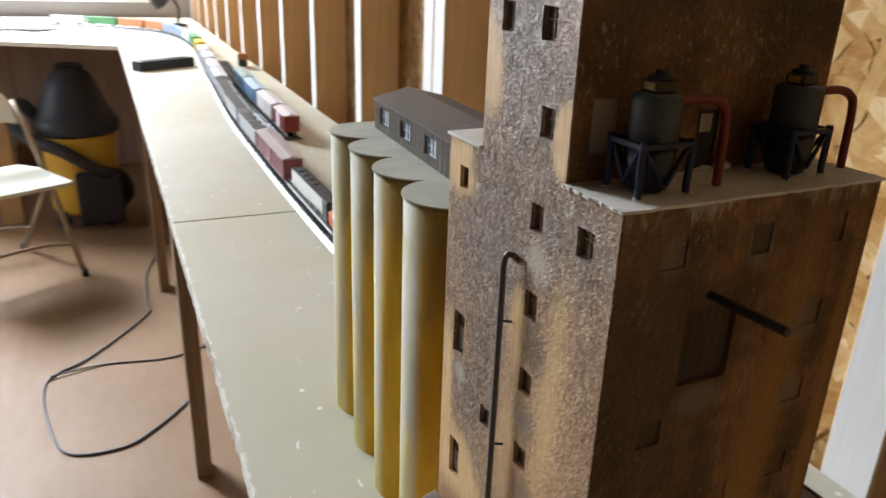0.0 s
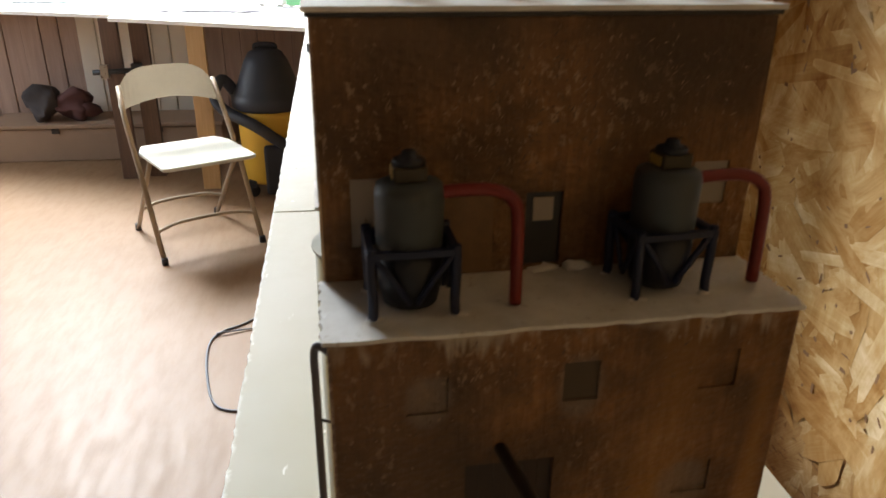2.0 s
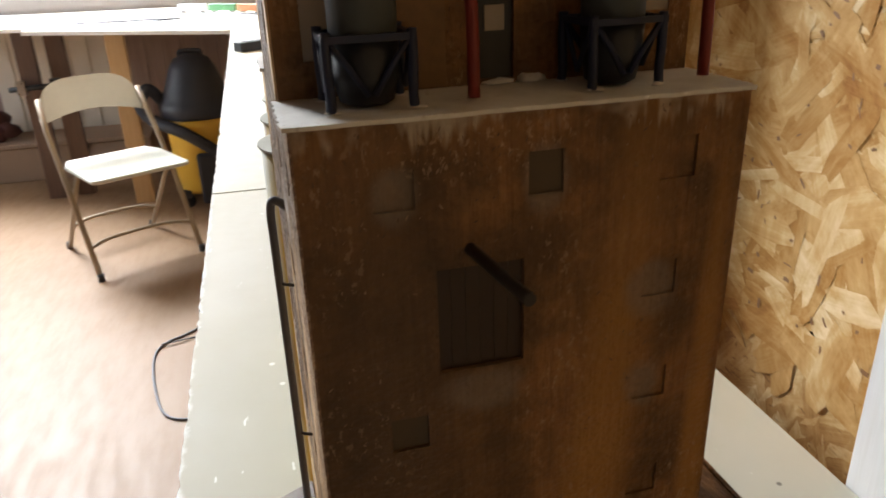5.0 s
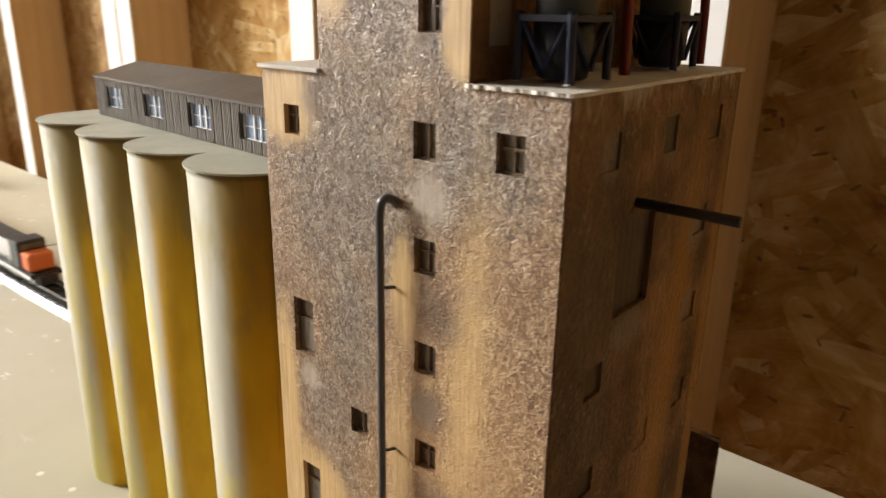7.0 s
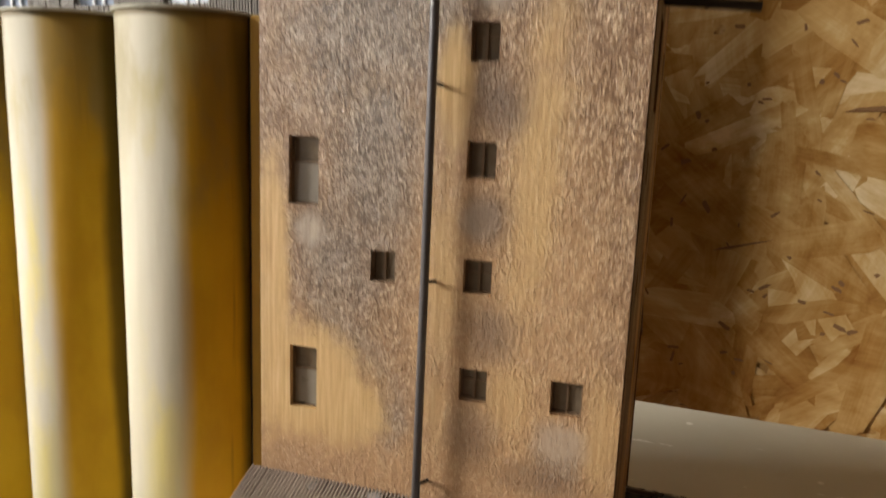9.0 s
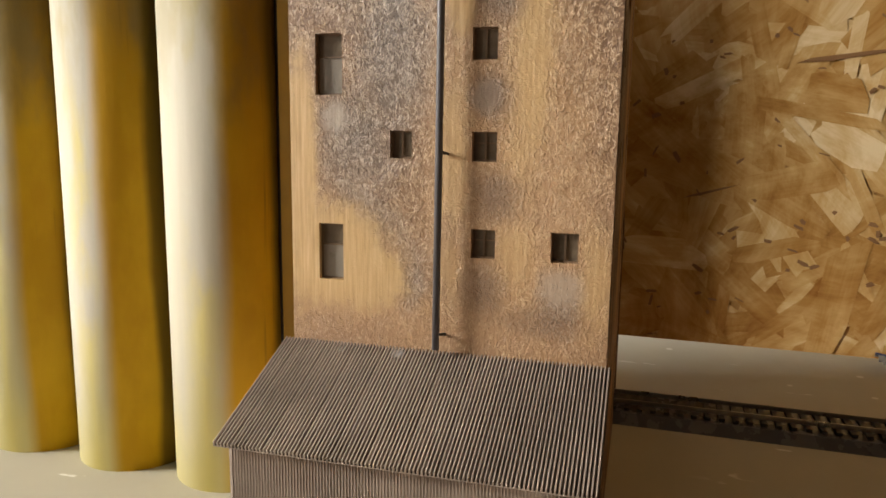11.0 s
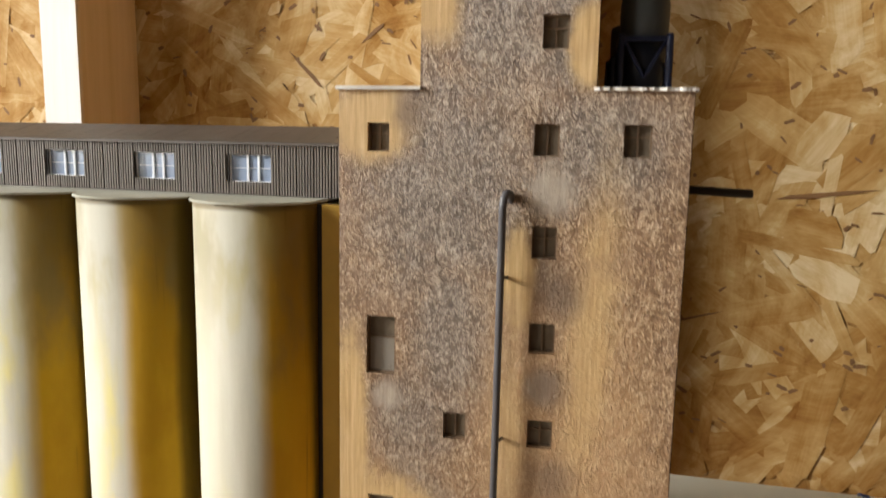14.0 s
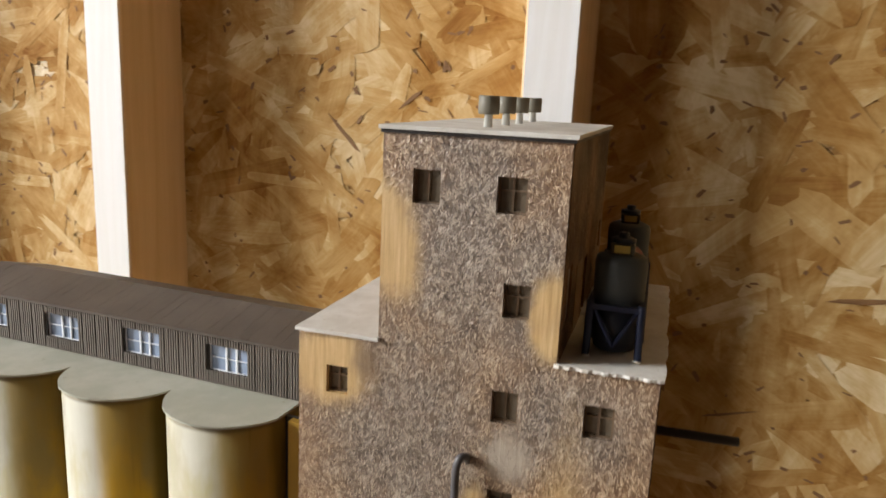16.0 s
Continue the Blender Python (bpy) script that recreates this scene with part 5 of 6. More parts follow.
# long dark strands that stand out of the strand board
for y0, z0, y1, z1, w in ((-0.112, 0.219, -0.190, 0.229, 0.0022), (-0.03, 0.105, -0.075, 0.118, 0.0012), (0.30, 0.31, 0.335, 0.345, 0.002), (0.24, 0.37, 0.262, 0.352, 0.002),):
    bm = bmesh.new()
    d = Vector((0, y1 - y0, z1 - z0))
    n = Vector((0, -d.z, d.y)).normalized() * w
    a, b = Vector((OSB_X - 0.0023, y0, T + z0)), Vector((OSB_X - 0.0023, y1, T + z1))
    ring = [a, a + d * 0.12 - n, b - d * 0.3 - 0.8 * n, b, b - d * 0.2 + 0.5 * n, a + d * 0.3 + n]
    lo = [bm.verts.new(p) for p in ring]
    hi = [bm.verts.new(p + Vector((0.0010, 0, 0))) for p in ring]
    bm.faces.new(lo), bm.faces.new(list(reversed(hi)))
    for i in range(len(ring)):
        bm.faces.new((lo[i], hi[i], hi[(i + 1) % len(ring)], lo[(i + 1) % len(ring)]))
    part("dark_strand", bm, MAT["bark"], wall_east)


# ---- model trains ----
def colour_mat(name, c, rough=0.5):
    if name not in MAT:
        MAT[name] = plain(name, c, rough, scale=120, amount=0.2)
    return MAT[name]


def wheels(ob, length):
    for sx in (-1, 1):
        bm = bmesh.new()
        cx = sx * (length / 2 - 0.028)
        for sy in (-1, 1):
            box(bm, cx - 0.014, cx + 0.014, sy * 0.0105 - 0.001, sy * 0.0105 + 0.001, 0.003, 0.0075)
        bogie = part("bogie", bm, MAT["iron"], ob)
        for dx in (-0.0085, 0.0085):
            bm = bmesh.new()
            for sy in (-1, 1):
                lathe(bm, [(0.0052, -0.0012), (0.0052, 0.0012)], 14, pose(cx + dx, sy * 0.0078, 0.0052, 90))
            part("wheel_set", bm, MAT["rail"], bogie)
    bm = bmesh.new()
    for sx in (-1, 1):
        box(bm, min(sx * length / 2, sx * (length / 2 + 0.008)), max(sx * length / 2, sx * (length / 2 + 0.008)), -0.0015, 0.0015, 0.007, 0.0095)
    part("coupler", bm, MAT["iron"], ob)


def boxcar(run, y, length, body, roof, label, stripe=None):
    ob = thing("model_boxcar", label, "model railcar", run.place(run.at_y(y) + length / 2, RAIL), "cars of the model trains")
    bm = bmesh.new()
    box(bm, -length / 2, length / 2, -0.0165, 0.0165, 0.010, 0.043)
    bevelled(bm, 0.0007)
    part("body", bm, body, ob)
    bm = bmesh.new()
    for k in range(13):
        for sy in (-1, 1):
            x = -length / 2 + length * (k + 0.5) / 13
            box(bm, x - 0.0006, x + 0.0006, sy * 0.0166 - 0.0004, sy * 0.0166 + 0.0004, 0.0115, 0.042)
    tagged(part("ribs", bm, body, ob), kind="stuff")
    for sy in (-1, 1):
        bm = bmesh.new()
        box(bm, -0.017, 0.017, sy * 0.0172 - 0.0007, sy * 0.0172 + 0.0007, 0.012, 0.041)
        part("sliding_door", bm, stripe or body, ob)
    bm = bmesh.new()
    prism(bm, [(-0.0175, 0.0428), (0.0175, 0.0428), (0.0175, 0.0440), (0.0, 0.0470), (-0.0175, 0.0440)], -length / 2 - 0.001, length / 2 + 0.001,
          Matrix(((0, 0, 1, 0), (1, 0, 0, 0), (0, 1, 0, 0), (0, 0, 0, 1))))
    rf = part("roof", bm, roof, ob)
    bm = bmesh.new()
    box(bm, -length / 2, length / 2, -0.003, 0.003, 0.0470, 0.0478)
    part("roof_walk", bm, roof, rf)
    wheels(ob, length)
    return ob


def gondola(run, y, length, body, label, bays=4):
    ob = thing("model_hopper_car", label, "model railcar", run.place(run.at_y(y) + length / 2, RAIL), "cars of the model trains")
    bm = bmesh.new()
    l2, w = length / 2, 0.0165
    cells = [(-l2 + 0.002 + k * (length - 0.004) / bays + 0.001, -l2 + 0.002 + (k + 1) * (length - 0.004) / bays - 0.001, -w + 0.0015, w - 0.0015) for k in range(bays)]
    pierced(bm, -l2, l2, -w, w, cells, 0.026, lambda u, v, d: (u, v, 0.012 + d))
    body_ob = part("body", bm, body, ob)
    bm = bmesh.new()
    box(bm, -l2 + 0.001, l2 - 0.001, -w + 0.001, w - 0.001, 0.0115, 0.0175)
    part("floor", bm, body, ob)
    for sy in (-1, 1):
        bm = bmesh.new()
        for k in range(9):
            x = -l2 + length * (k + 0.5) / 9
            box(bm, x - 0.0008, x + 0.0008, sy * w - 0.001, sy * w + 0.001, 0.012, 0.0375)
        tagged(part("ribs", bm, body, body_ob), kind="stuff")
    wheels(ob, length)
    return ob


def locomotive(run, y, length, label):
    ob = thing("model_locomotive", label, "model locomotive", run.place(run.at_y(y) + length / 2, RAIL) @ pose(0, 0, 0, 0, 0, 180))
    l2 = length / 2
    bm = bmesh.new()
    box(bm, -l2, l2, -0.0165, 0.0165, 0.009, 0.0135)
    part("frame", bm, MAT["iron"], ob)
    bm = bmesh.new()
    box(bm, -l2 + 0.006, l2 - 0.055, -0.011, 0.011, 0.0136, 0.038)
    bevelled(bm, 0.0015, 2)
    hood = part("hood", bm, colour_mat("loco_white", (0.62, 0.60, 0.57)), ob, "white hood with silver stripes")
    bm = bmesh.new()
    box(bm, -l2 + 0.0065, l2 - 0.0555, -0.0106, 0.0106, 0.0378, 0.0390)
    part("hood_roof", bm, MAT["black"], hood, "black hood roof")
    for k in range(4):
        bm = bmesh.new()
        lathe(bm, [(0.006, 0.0384), (0.006, 0.0400), (0.004, 0.0404)], 14, pose(-l2 + 0.030 + 0.026 * k, 0, 0))
        part("roof_fan", bm, MAT["iron"], hood)
    bm = bmesh.new()
    box(bm, l2 - 0.054, l2 - 0.030, -0.015, 0.015, 0.0136, 0.044)
    bevelled(bm, 0.0015, 2)
    cab = part("cab", bm, MAT["black"], ob, "black cab")
    bm = bmesh.new()
    box(bm, l2 - 0.0295, l2 - 0.006, -0.0135, 0.0135, 0.0136, 0.034)
    bevelled(bm, 0.003, 2)
    part("nose", bm, colour_mat("loco_orange", (0.60, 0.13, 0.025)), ob, "orange nose")
    bm = bmesh.new()
    box(bm, l2 - 0.0302, l2 - 0.0296, -0.011, 0.011, 0.034, 0.040)
    part("windscreen", bm, MAT["pane"], cab)
    for sy in (-1, 1):
        bm = bmesh.new()
        tube(bm, [(-l2 + 0.004, sy * 0.0155, 0.021), (l2 - 0.056, sy * 0.0155, 0.021)], 0.0005, 5)
        for k in range(7):
            x = -l2 + 0.006 + k * (length - 0.064) / 6
            tube(bm, [(x, sy * 0.0155, 0.0135), (x, sy * 0.0155, 0.021)], 0.0004, 5)
        part("handrail", bm, MAT["rail"], ob)
        bm = bmesh.new()
        box(bm, -l2, l2, sy * 0.0167 - 0.0004, sy * 0.0167 + 0.0004, 0.009, 0.012)
        part("sill_stripe", bm, MAT["white"], ob)
    bm = bmesh.new()
    prism(bm, [(l2, -0.012), (l2 + 0.006, -0.009), (l2 + 0.006, 0.009), (l2, 0.012)], 0.002, 0.012)
    part("pilot", bm, MAT["iron"], ob)
    wheels(ob, length)
    return ob


C = colour_mat
grey = C("car_grey", (0.56, 0.58, 0.61))
locomotive(RUN_A, 0.70, 0.25, "orange, black and white model diesel locomotive on the track")
boxcar(RUN_A, 0.985, 0.235, C("car_maroon", (0.20, 0.05, 0.062)), C("roof_greyred", (0.42, 0.35, 0.34)), "maroon model boxcar with dusty roof on the track")
for y in (1.245, 1.475, 1.705):
    gondola(RUN_A, y, 0.205, grey, "grey open model hopper car on the track", 4 if y < 1.6 else 3)
for y in (1.935, 2.155, 2.375):
    boxcar(RUN_A, y, 0.195, C("car_lilac", (0.46, 0.47, 0.50)), C("roof_lilac", (0.58, 0.60, 0.63)), "pale grey model boxcar on the track")
boxcar(RUN_A, 2.615, 0.17, C("car_grey", (0.3, 0.3, 0.3)), grey, "grey model boxcar on the track")
boxcar(RUN_A, 2.865, 0.14, C("car_yellow", (0.75, 0.50, 0.03)), C("car_yellow", (0.75, 0.5, 0.03)), "bright yellow model boxcar on the track")
s = RUN_A.at_y(3.08)
for nm, c in (("car_green", (0.10, 0.28, 0.12)), ("car_cream", (0.60, 0.66, 0.68)), ("car_blue", (0.22, 0.28, 0.40)), ("car_blue", (0.22, 0.28, 0.40)), ("car_rust", (0.42, 0.17, 0.07)),
              ("car_rust", (0.42, 0.17, 0.07)), ("car_green", (0.1, 0.28, 0.12)), ("car_grey", (0.3, 0.3, 0.3))):
    p, d = RUN_A.at(s)
    word = {"car_green": "green", "car_cream": "cream", "car_blue": "slate blue", "car_rust": "rust orange", "car_grey": "grey"}[nm]
    ob = boxcar(RUN_A, 1.0, 0.175, C(nm, c), C(nm, c), word + " model boxcar on the far track")
    ob.matrix_world = RUN_A.place(s + 0.09, RAIL)
    s += 0.196
# second track
boxcar(RUN_B, 1.345, 0.12, C("car_red", (0.22, 0.025, 0.03)), C("roof_white", (0.66, 0.62, 0.62)), "red model caboose with white roof", C("roof_white", (0.66, 0.62, 0.62)))
boxcar(RUN_B, 1.485, 0.19, C("roof_white", (0.66, 0.62, 0.62)), C("roof_white", (0.66, 0.62, 0.62)), "white model boxcar on the second track")
boxcar(RUN_B, 1.700, 0.20, C("car_skyblue", (0.10, 0.20, 0.33)), C("roof_blue", (0.42, 0.52, 0.62)), "blue model boxcar with pale roof")
boxcar(RUN_B, 1.925, 0.20, C("car_teal", (0.02, 0.09, 0.13)), C("roof_sage", (0.30, 0.38, 0.34)), "dark teal model boxcar with sage roof")

# ---- loose things on the table ----
ob = thing("power_strip", "long black power strip lying across the table", "power strip", pose(0.0, 2.565, T, 0, 0, 33))
bm = bmesh.new()
box(bm, -0.11, 0.11, -0.026, 0.026, 0, 0.032)
bevelled(bm, 0.004, 2)
body = part("body", bm, MAT["black"], ob)
for k in range(4):
    bm = bmesh.new()
    box(bm, -0.085 + 0.045 * k, -0.055 + 0.045 * k, -0.014, 0.014, 0.0322, 0.0335)
    part("socket", bm, MAT["iron"], body)
ob = thing("small_engine", "small brown and black model engine beside the wall", "model engine", pose(0.265, 2.55, T, 0, 0, 80))
bm = bmesh.new()
box(bm, -0.05, 0.05, -0.016, 0.016, 0.008, 0.03)
bevelled(bm, 0.002)
part("body", bm, MAT["iron"], ob)
bm = bmesh.new()
box(bm, -0.048, -0.012, -0.0165, 0.0165, 0.03, 0.052)
bevelled(bm, 0.002)
part("cab", bm, C("car_rust", (0.42, 0.17, 0.07)), ob)
wheels(ob, 0.1)
# crumpled white and blue wrapper by the wall
bm = bmesh.new()
rng = random.Random(5)
n = 9
grid = [[bm.verts.new((0.03 * (i / n - 0.5), 0.16 * (j / n - 0.5), 0.004 + rng.uniform(0, 0.006) * (0.3 + abs(j / n - 0.5)))) for j in range(n + 1)] for i in range(n + 1)]
for i in range(n):
    for j in range(n):
        bm.faces.new((grid[i][j], grid[i + 1][j], grid[i + 1][j + 1], grid[i][j + 1]))
r = bmesh.ops.solidify(bm, geom=bm.faces[:], thickness=0.0012)
m = Mat("wrapper", 0.3, 0, 0.5)
wr = m.done(m.mix(m.ramp(m.noise(35.0, 2), 0.52, 0.56), (0.75, 0.77, 0.80), (0.08, 0.14, 0.40)), m.noise(60.0, 4), 0.001, 0.5)
w = link("wrapper", bm, wr)
w.location = (0.292, -0.245, T + 0.0)
tagged(w, "crumpled white and blue wrapper lying by the wall", "wrapper")
# black desk lamp in the far corner
ob = thing("clamp_lamp", "black clamp lamp standing in the far corner", "lamp", pose(0.19, 4.35, T))
bm = bmesh.new()
lathe(bm, [(0.05, 0), (0.05, 0.012), (0.01, 0.02)], 18)
part("base", bm, MAT["black"], ob)
bm = bmesh.new()
tube(bm, bend([(0, 0, 0.015), (0.01, 0.0, 0.09), (-0.02, -0.02, 0.15), (-0.06, -0.03, 0.17)], 6), 0.008, 8)
part("arm", bm, MAT["black"], ob)
bm = bmesh.new()
lathe(bm, [(0.055, 0), (0.045, 0.04), (0.02, 0.065)], 18, pose(-0.08, -0.04, 0.13, 20, -40, 0))
part("shade", bm, MAT["black"], ob)
# loose wires on the far table
for k in range(3):
    rng = random.Random(20 + k)
    pts = [(-0.95 + 0.11 * i + rng.uniform(-0.03, 0.03), 4.02 + 0.06 * k + rng.uniform(-0.06, 0.06), T + 0.003) for i in range(6)]
    bm = bmesh.new()
    tube(bm, bend(pts, 6), 0.0025, 6)
    tagged(link("wire", bm, MAT["black"]), "thin black wire lying loose on the table", "wire", "wires on the far table")

# ---- folding chair ----
MAT["chair"] = plain("beige_enamel", (0.50, 0.46, 0.38), 0.45, scale=40, amount=0.15)
MAT["chairframe"] = plain("worn_brown_tube", (0.36, 0.29, 0.21), 0.45, 0.3, scale=60)
MAT["seat"] = plain("pale_seat_enamel", (0.62, 0.63, 0.56), 0.32, scale=30, amount=0.12)
chair = thing("folding_chair", "beige steel folding chair with a pale seat", "chair", pose(-0.625, 2.985, 0, 0, 0, 29))
bm = bmesh.new()
prism(bm, [(-0.195, -0.20), (-0.17, -0.215), (0.17, -0.215), (0.195, -0.20), (0.20, 0.10), (0.165, 0.195), (-0.165, 0.195), (-0.20, 0.10)], 0.415, 0.432)
bevelled(bm, 0.006, 2)
part("seat", bm, MAT["seat"], chair, "pale enamelled steel seat")
# back rest: a curved sheet with a rounded top
bm = bmesh.new()
n = 20
low, top = [], []
for i in range(n + 1):
    u = -1 + 2 * i / n
    x = 0.215 * u
    ytop = 0.59 + 0.165 * (1 - abs(u) ** 4) ** 0.5 if abs(u) < 1 else 0.60
    ylow = 0.585 + 0.035 * (1 - u * u)
    dep = 0.245 + 0.035 * (1 - u * u)
    low.append(bm.verts.new((x, dep - 0.03, ylow - 0.0)))
    top.append(bm.verts.new((x, dep + 0.005, ytop)))
for i in range(n):
    bm.faces.new((low[i], low[i + 1], top[i + 1], top[i]))
bmesh.ops.solidify(bm, geom=bm.faces[:], thickness=0.012)
part("backrest", bm, MAT["chair"], chair, "beige curved back rest")
for sx in (-1, 1):
    bm = bmesh.new()      # front leg runs up into the back frame
    tube(bm, [(sx * 0.218, -0.130, 0.0), (sx * 0.218, 0.05, 0.36), (sx * 0.214, 0.18, 0.56), (sx * 0.203, 0.25, 0.685)], 0.0115, 10)
    leg = part("leg", bm, MAT["chairframe"], chair)
    bm = bmesh.new()
    lathe(bm, [(0.014, 0), (0.0135, 0.03)], 12, pose(sx * 0.218, -0.128, 0))
    part("rubber_foot", bm, MAT["black"], leg)
    bm = bmesh.new()
    tube(bm, [(sx * 0.19, 0.355, 0.0), (sx * 0.19, 0.09, 0.30), (sx * 0.19, -0.02, 0.415)], 0.0105, 10)
    leg = part("leg", bm, MAT["chairframe"], chair)
    bm = bmesh.new()
    lathe(bm, [(0.014, 0), (0.0135, 0.03)], 12, pose(sx * 0.19, 0.353, 0))
    part("rubber_foot", bm, MAT["black"], leg)
for y, z, w in ((-0.068, 0.125, 0.218), (0.240, 0.13, 0.19)):
    bm = bmesh.new()
    tube(bm, bend([(-w, y, z), (-0.5 * w, y + 0.035, z + 0.012), (0.5 * w, y + 0.035, z + 0.012), (w, y, z)], 5), 0.008, 8)
    part("stretcher", bm, MAT["chairframe"], chair)

# ---- shop vacuum ----
MAT["vacblack"] = plain("blue_black_plastic", (0.032, 0.036, 0.050), 0.5, scale=25, amount=0.3)
MAT["vacyellow"] = plain("yellow_plastic", (0.72, 0.45, 0.05), 0.4, scale=20, amount=0.12)
vac = thing("shop_vacuum", "yellow shop vacuum with black lid and hose", "vacuum", pose(-0.365, 3.74, 0))
bm = bmesh.new()
lathe(bm, [(0.145, 0.07), (0.155, 0.09), (0.168, 0.42), (0.172, 0.46)], 32)
part("drum", bm, MAT["vacyellow"], vac, "yellow drum")
bm = bmesh.new()
lathe(bm, [(0.178, 0.455), (0.188, 0.465), (0.190, 0.515), (0.178, 0.53), (0.162, 0.56), (0.138, 0.62), (0.112, 0.69), (0.085, 0.735), (0.045, 0.755), (0.012, 0.76)], 32)
lid = part("lid", bm, MAT["vacblack"], vac, "black domed lid")
bm = bmesh.new()
tube(bm, bend([(-0.045, 0, 0.735), (-0.045, 0, 0.768), (0.045, 0, 0.768), (0.045, 0, 0.735)], 6), 0.012, 8)
part("handle", bm, MAT["vacblack"], lid)
bm = bmesh.new()
pts = bend([(-0.17, 0.02, 0.53), (-0.225, -0.02, 0.60), (-0.265, -0.06, 0.53), (-0.215, -0.10, 0.46), (-0.06, -0.20, 0.40), (0.08, -0.20, 0.30), (0.17, -0.12, 0.25), (0.19, 0.0, 0.12), (0.08, -0.17, 0.05)], 10)
tube(bm, pts, 0.029, 10)
part("hose", bm, MAT["vacblack"], vac, "thick black hose")
bm = bmesh.new()
box(bm, -0.03, 0.17, -0.195, -0.15, 0.03, 0.29)
bevelled(bm, 0.015, 2)
part("tool_caddy", bm, MAT["vacblack"], vac)
for a in (45, 135, 225, 315):
    bm = bmesh.new()
    lathe(bm, [(0.03, -0.015), (0.03, 0.015)], 14, pose(0.15 * math.cos(radians(a)), 0.15 * math.sin(radians(a)), 0.03, 90, 0, a))
    castor = part("castor", bm, MAT["vacblack"], vac)
    bm = bmesh.new()
    box(bm, 0.15 * math.cos(radians(a)) - 0.02, 0.15 * math.cos(radians(a)) + 0.02, 0.15 * math.sin(radians(a)) - 0.02, 0.15 * math.sin(radians(a)) + 0.02, 0.05, 0.09)
    part("castor_fork", bm, MAT["vacblack"], castor)

# ---- cable on the floor ----
MAT["cable"] = plain("grey_cable", (0.15, 0.15, 0.165), 0.5, scale=40)
bm = bmesh.new()
r = 0.0038
tube(bm, bend([(-0.02, 1.95, r), (-0.073, 1.84, r), (-0.175, 1.724, r), (-0.257, 1.672, r), (-0.389, 1.696, r), (-0.447, 1.87, r), (-0.47, 2.06, r), (-0.44, 2.15, r), (-0.342, 2.23, r),
               (-0.155, 2.50, r), (-0.15, 2.62, r), (-0.13, 2.96, r), (-0.02, 3.3, r)], 8), r, 8)
tagged(link("extension_cable", bm, MAT["cable"]), "dark extension cable lying loosely on the floor", "cable")
bm = bmesh.new()
tube(bm, bend([(-0.455, 2.13, r * 2.6), (-0.30, 2.165, r), (-0.10, 2.14, r), (0.05, 2.2, r)], 8), 0.003, 8)
tagged(link("extension_cable", bm, MAT["cable"]), "thin grey cable lying on the floor", "cable")

# ---- under the far table ----
MAT["plank"] = wood_material("purple_brown_plank", (0.44, 0.32, 0.26), (0.28, 0.19, 0.165), 2, 0.6)
MAT["panel"] = plain("pale_panel", (0.80, 0.74, 0.65), 0.7, scale=15, amount=0.1)
MAT["box"] = plain("brown_board", (0.34, 0.245, 0.18), 0.7, scale=15, amount=0.25)
back = thing("back_panelling", "purple brown boards and a pale panel under the far table", "panelling")
x = -2.6
k = 0
while x < 0.30:
    pale = -1.62 < x + 0.05 < -0.94
    bm = bmesh.new()
    box(bm, x, x + 0.108, 4.84 + 0.006 * (k % 3), 4.86 + 0.006 * (k % 3), 0.0, T - TH - 0.002)
    bevelled(bm, 0.003)
    part("board", bm, MAT["panel"] if pale else MAT["plank"], back)
    x += 0.11
    k += 1
ob = thing("storage_chest", "low brown wooden chest on the floor", "chest", pose(-1.35, 4.58, 0, 0, 0, 0))
bm = bmesh.new()
box(bm, -0.75, 0.62, -0.15, 0.2, 0.0, 0.20)
bevelled(bm, 0.005)
part("body", bm, MAT["box"], ob)
bm = bmesh.new()
box(bm, -0.76, 0.63, -0.16, 0.21, 0.201, 0.225)
bevelled(bm, 0.004)
part("lid", bm, MAT["box"], ob)
for dx in (-0.35, 0.25):
    bm = bmesh.new()
    box(bm, dx - 0.02, dx + 0.02, -0.158, -0.151, 0.17, 0.2)
    part("latch", bm, MAT["iron"], ob)
# clamp on the dark legs
ob = thing("bar_clamp", "black and steel bar clamp gripping the table leg", "clamp", pose(-1.19, 4.02, 0.60))
bm = bmesh.new()
tube(bm, [(-0.10, -0.03, 0), (0.16, -0.03, 0.012)], 0.014, 10)
part("bar", bm, MAT["black"], ob)
bm = bmesh.new()
box(bm, -0.06, -0.02, -0.045, -0.017, -0.03, 0.04)
part("jaw", bm, MAT["rail"], ob)
bm = bmesh.new()
box(bm, 0.10, 0.15, -0.05, -0.012, -0.035, 0.045)
part("jaw", bm, MAT["black"], ob)
# bundle beside the chest
MAT["bundle_dark"] = plain("dusky_cloth", (0.06, 0.055, 0.06), 0.9, scale=40, amount=0.3)
MAT["bundle_red"] = plain("maroon_cloth", (0.12, 0.06, 0.065), 0.9, scale=40, amount=0.3)
ob = thing("cloth_bundle", "dark red and black cloth bundle on the chest", "bundle", pose(-1.62, 4.58, 0.225))
for k, (dx, dz, rr, mat) in enumerate(((0.0, 0.09, 0.10, "bundle_red"), (-0.16, 0.10, 0.11, "bundle_dark"), (0.10, 0.06, 0.07, "bundle_red"))):
    bm = bmesh.new()
    bmesh.ops.create_icosphere(bm, subdivisions=3, radius=rr)
    for v in bm.verts:
        v.co += 0.6 * rr * noise.noise_vector(v.co * 11 + Vector((k, 0, 0)))
        v.co.z *= 0.85
    for f in bm.faces:
        f.smooth = True
    o = part("fold", bm, MAT[mat], ob)
    o.location = (dx, 0, dz)

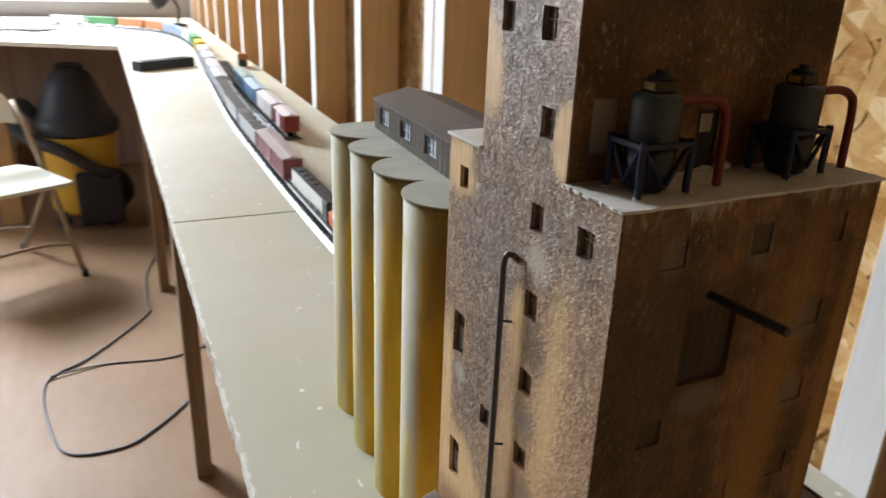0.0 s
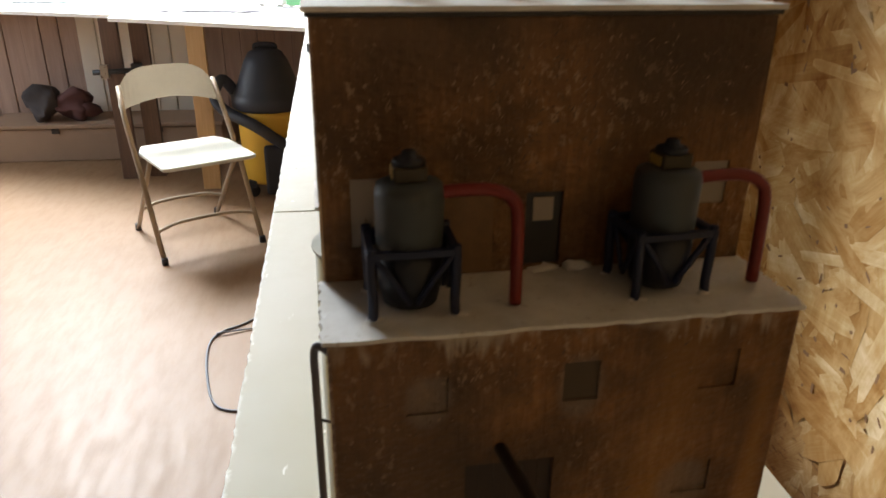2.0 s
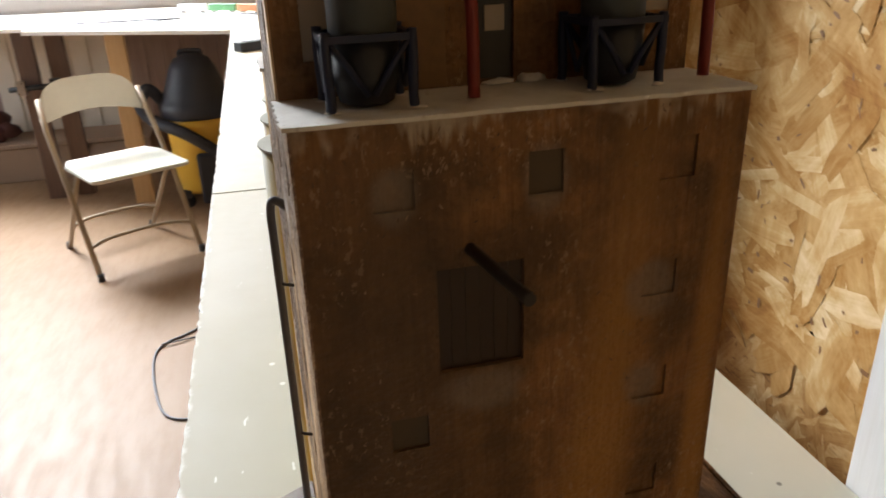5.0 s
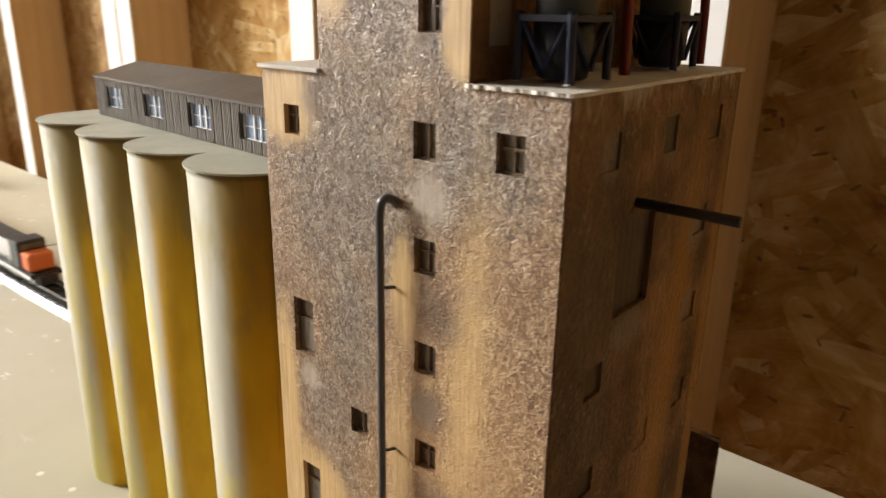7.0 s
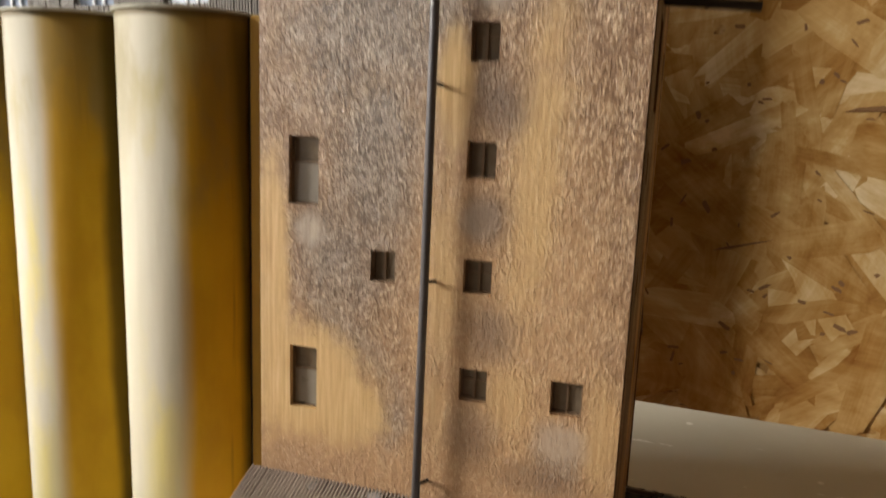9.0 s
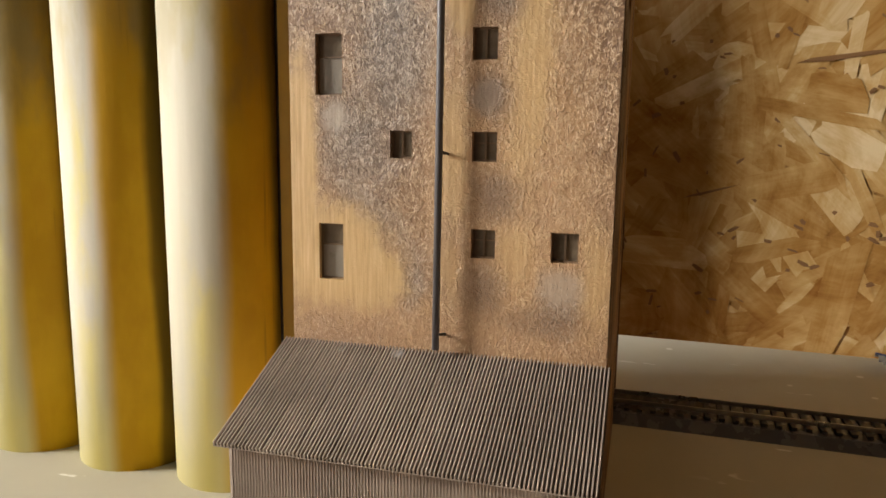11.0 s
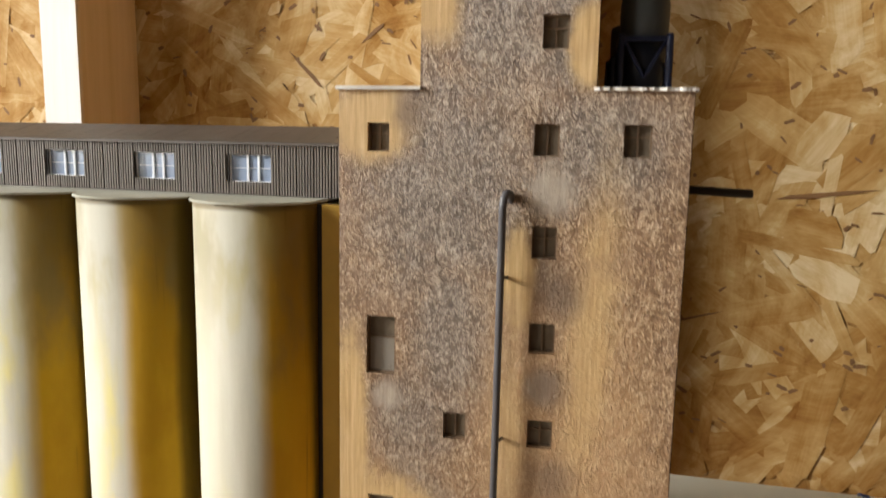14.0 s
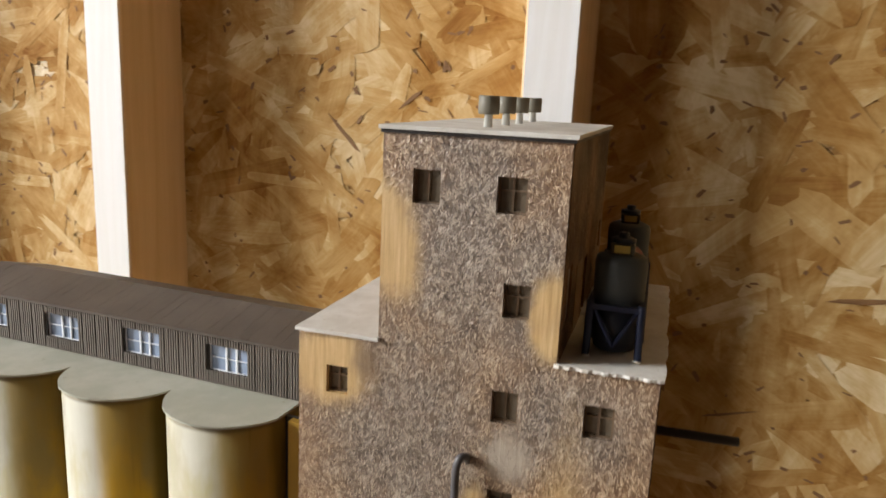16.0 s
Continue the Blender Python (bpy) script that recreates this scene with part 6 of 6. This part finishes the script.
# ---- windows ----
MAT["frame"] = plain("white_window_frame", (0.80, 0.80, 0.78), 0.4, scale=20, amount=0.05)
mg = Mat("window_glass", 0.02)
mg.b.inputs["Transmission Weight"].default_value = 1.0
mg.b.inputs["IOR"].default_value = 1.02
MAT["glass"] = mg.done((0.97, 0.98, 0.98))
for i, ((x0, x1, z0, z1), put) in enumerate(((WIN_A, lambda u, v, d: (u, END_Y + d, v)), (WIN_B, lambda u, v, d: (u, END_Y + d, v)), (WIN_FILL, lambda u, v, d: (WEST_X - d, u, v)))):
    win = tagged(new("window_%d" % (i + 1)), "white framed window in the end wall" if i < 2 else "added unseen white framed window in the side wall", "window", kind="structure")
    e, mid = 0.05, (x0 + x1) / 2
    bm = bmesh.new()
    pierced(bm, x0, x1, z0, z1, [(x0 + e, mid - 0.02, z0 + e, z1 - e), (mid + 0.02, x1 - e, z0 + e, z1 - e)], 0.05, lambda u, v, d: put(u, v, 0.04 + d))
    part("window_frame", bm, MAT["frame"], win)
    bm = bmesh.new()
    pierced(bm, x0 - 0.04, x1 + 0.04, z0 - 0.025, z0 - 0.001, [], 0.09, lambda u, v, d: put(u, v, d - 0.05))
    part("window_sill", bm, MAT["frame"], win)
    for a, b in ((x0 + e, mid - 0.02), (mid + 0.02, x1 - e)):
        bm = bmesh.new()
        pierced(bm, a, b, z0 + e, z1 - e, [], 0.004, lambda u, v, d: put(u, v, 0.062 + d))
        p = part("pane", bm, MAT["glass"], win)
        p.visible_shadow = False
# bright garden far outside
mb = Mat("garden_distance", 1.0)
f = mb.noise(0.5, 4, 0.6)
g = mb.mix(mb.ramp(mb.sep(mb.p, 2), 1.0, 5.0), mb.mix(f, (0.30, 0.42, 0.34), (0.75, 0.82, 0.80)), (0.95, 0.98, 1.0))
em = mb.nt.nodes.new("ShaderNodeEmission")
mb.put(em.inputs[0], g)
em.inputs[1].default_value = 1.6
mb.nt.links.new(em.outputs[0], mb.nt.nodes["Material Output"].inputs[0])
bm = bmesh.new()
box(bm, -14, 14, 16.0, 16.1, -3, 12)
tagged(link("backdrop", bm, mb.m), "hazy bright garden outside the window", "backdrop", kind="structure")
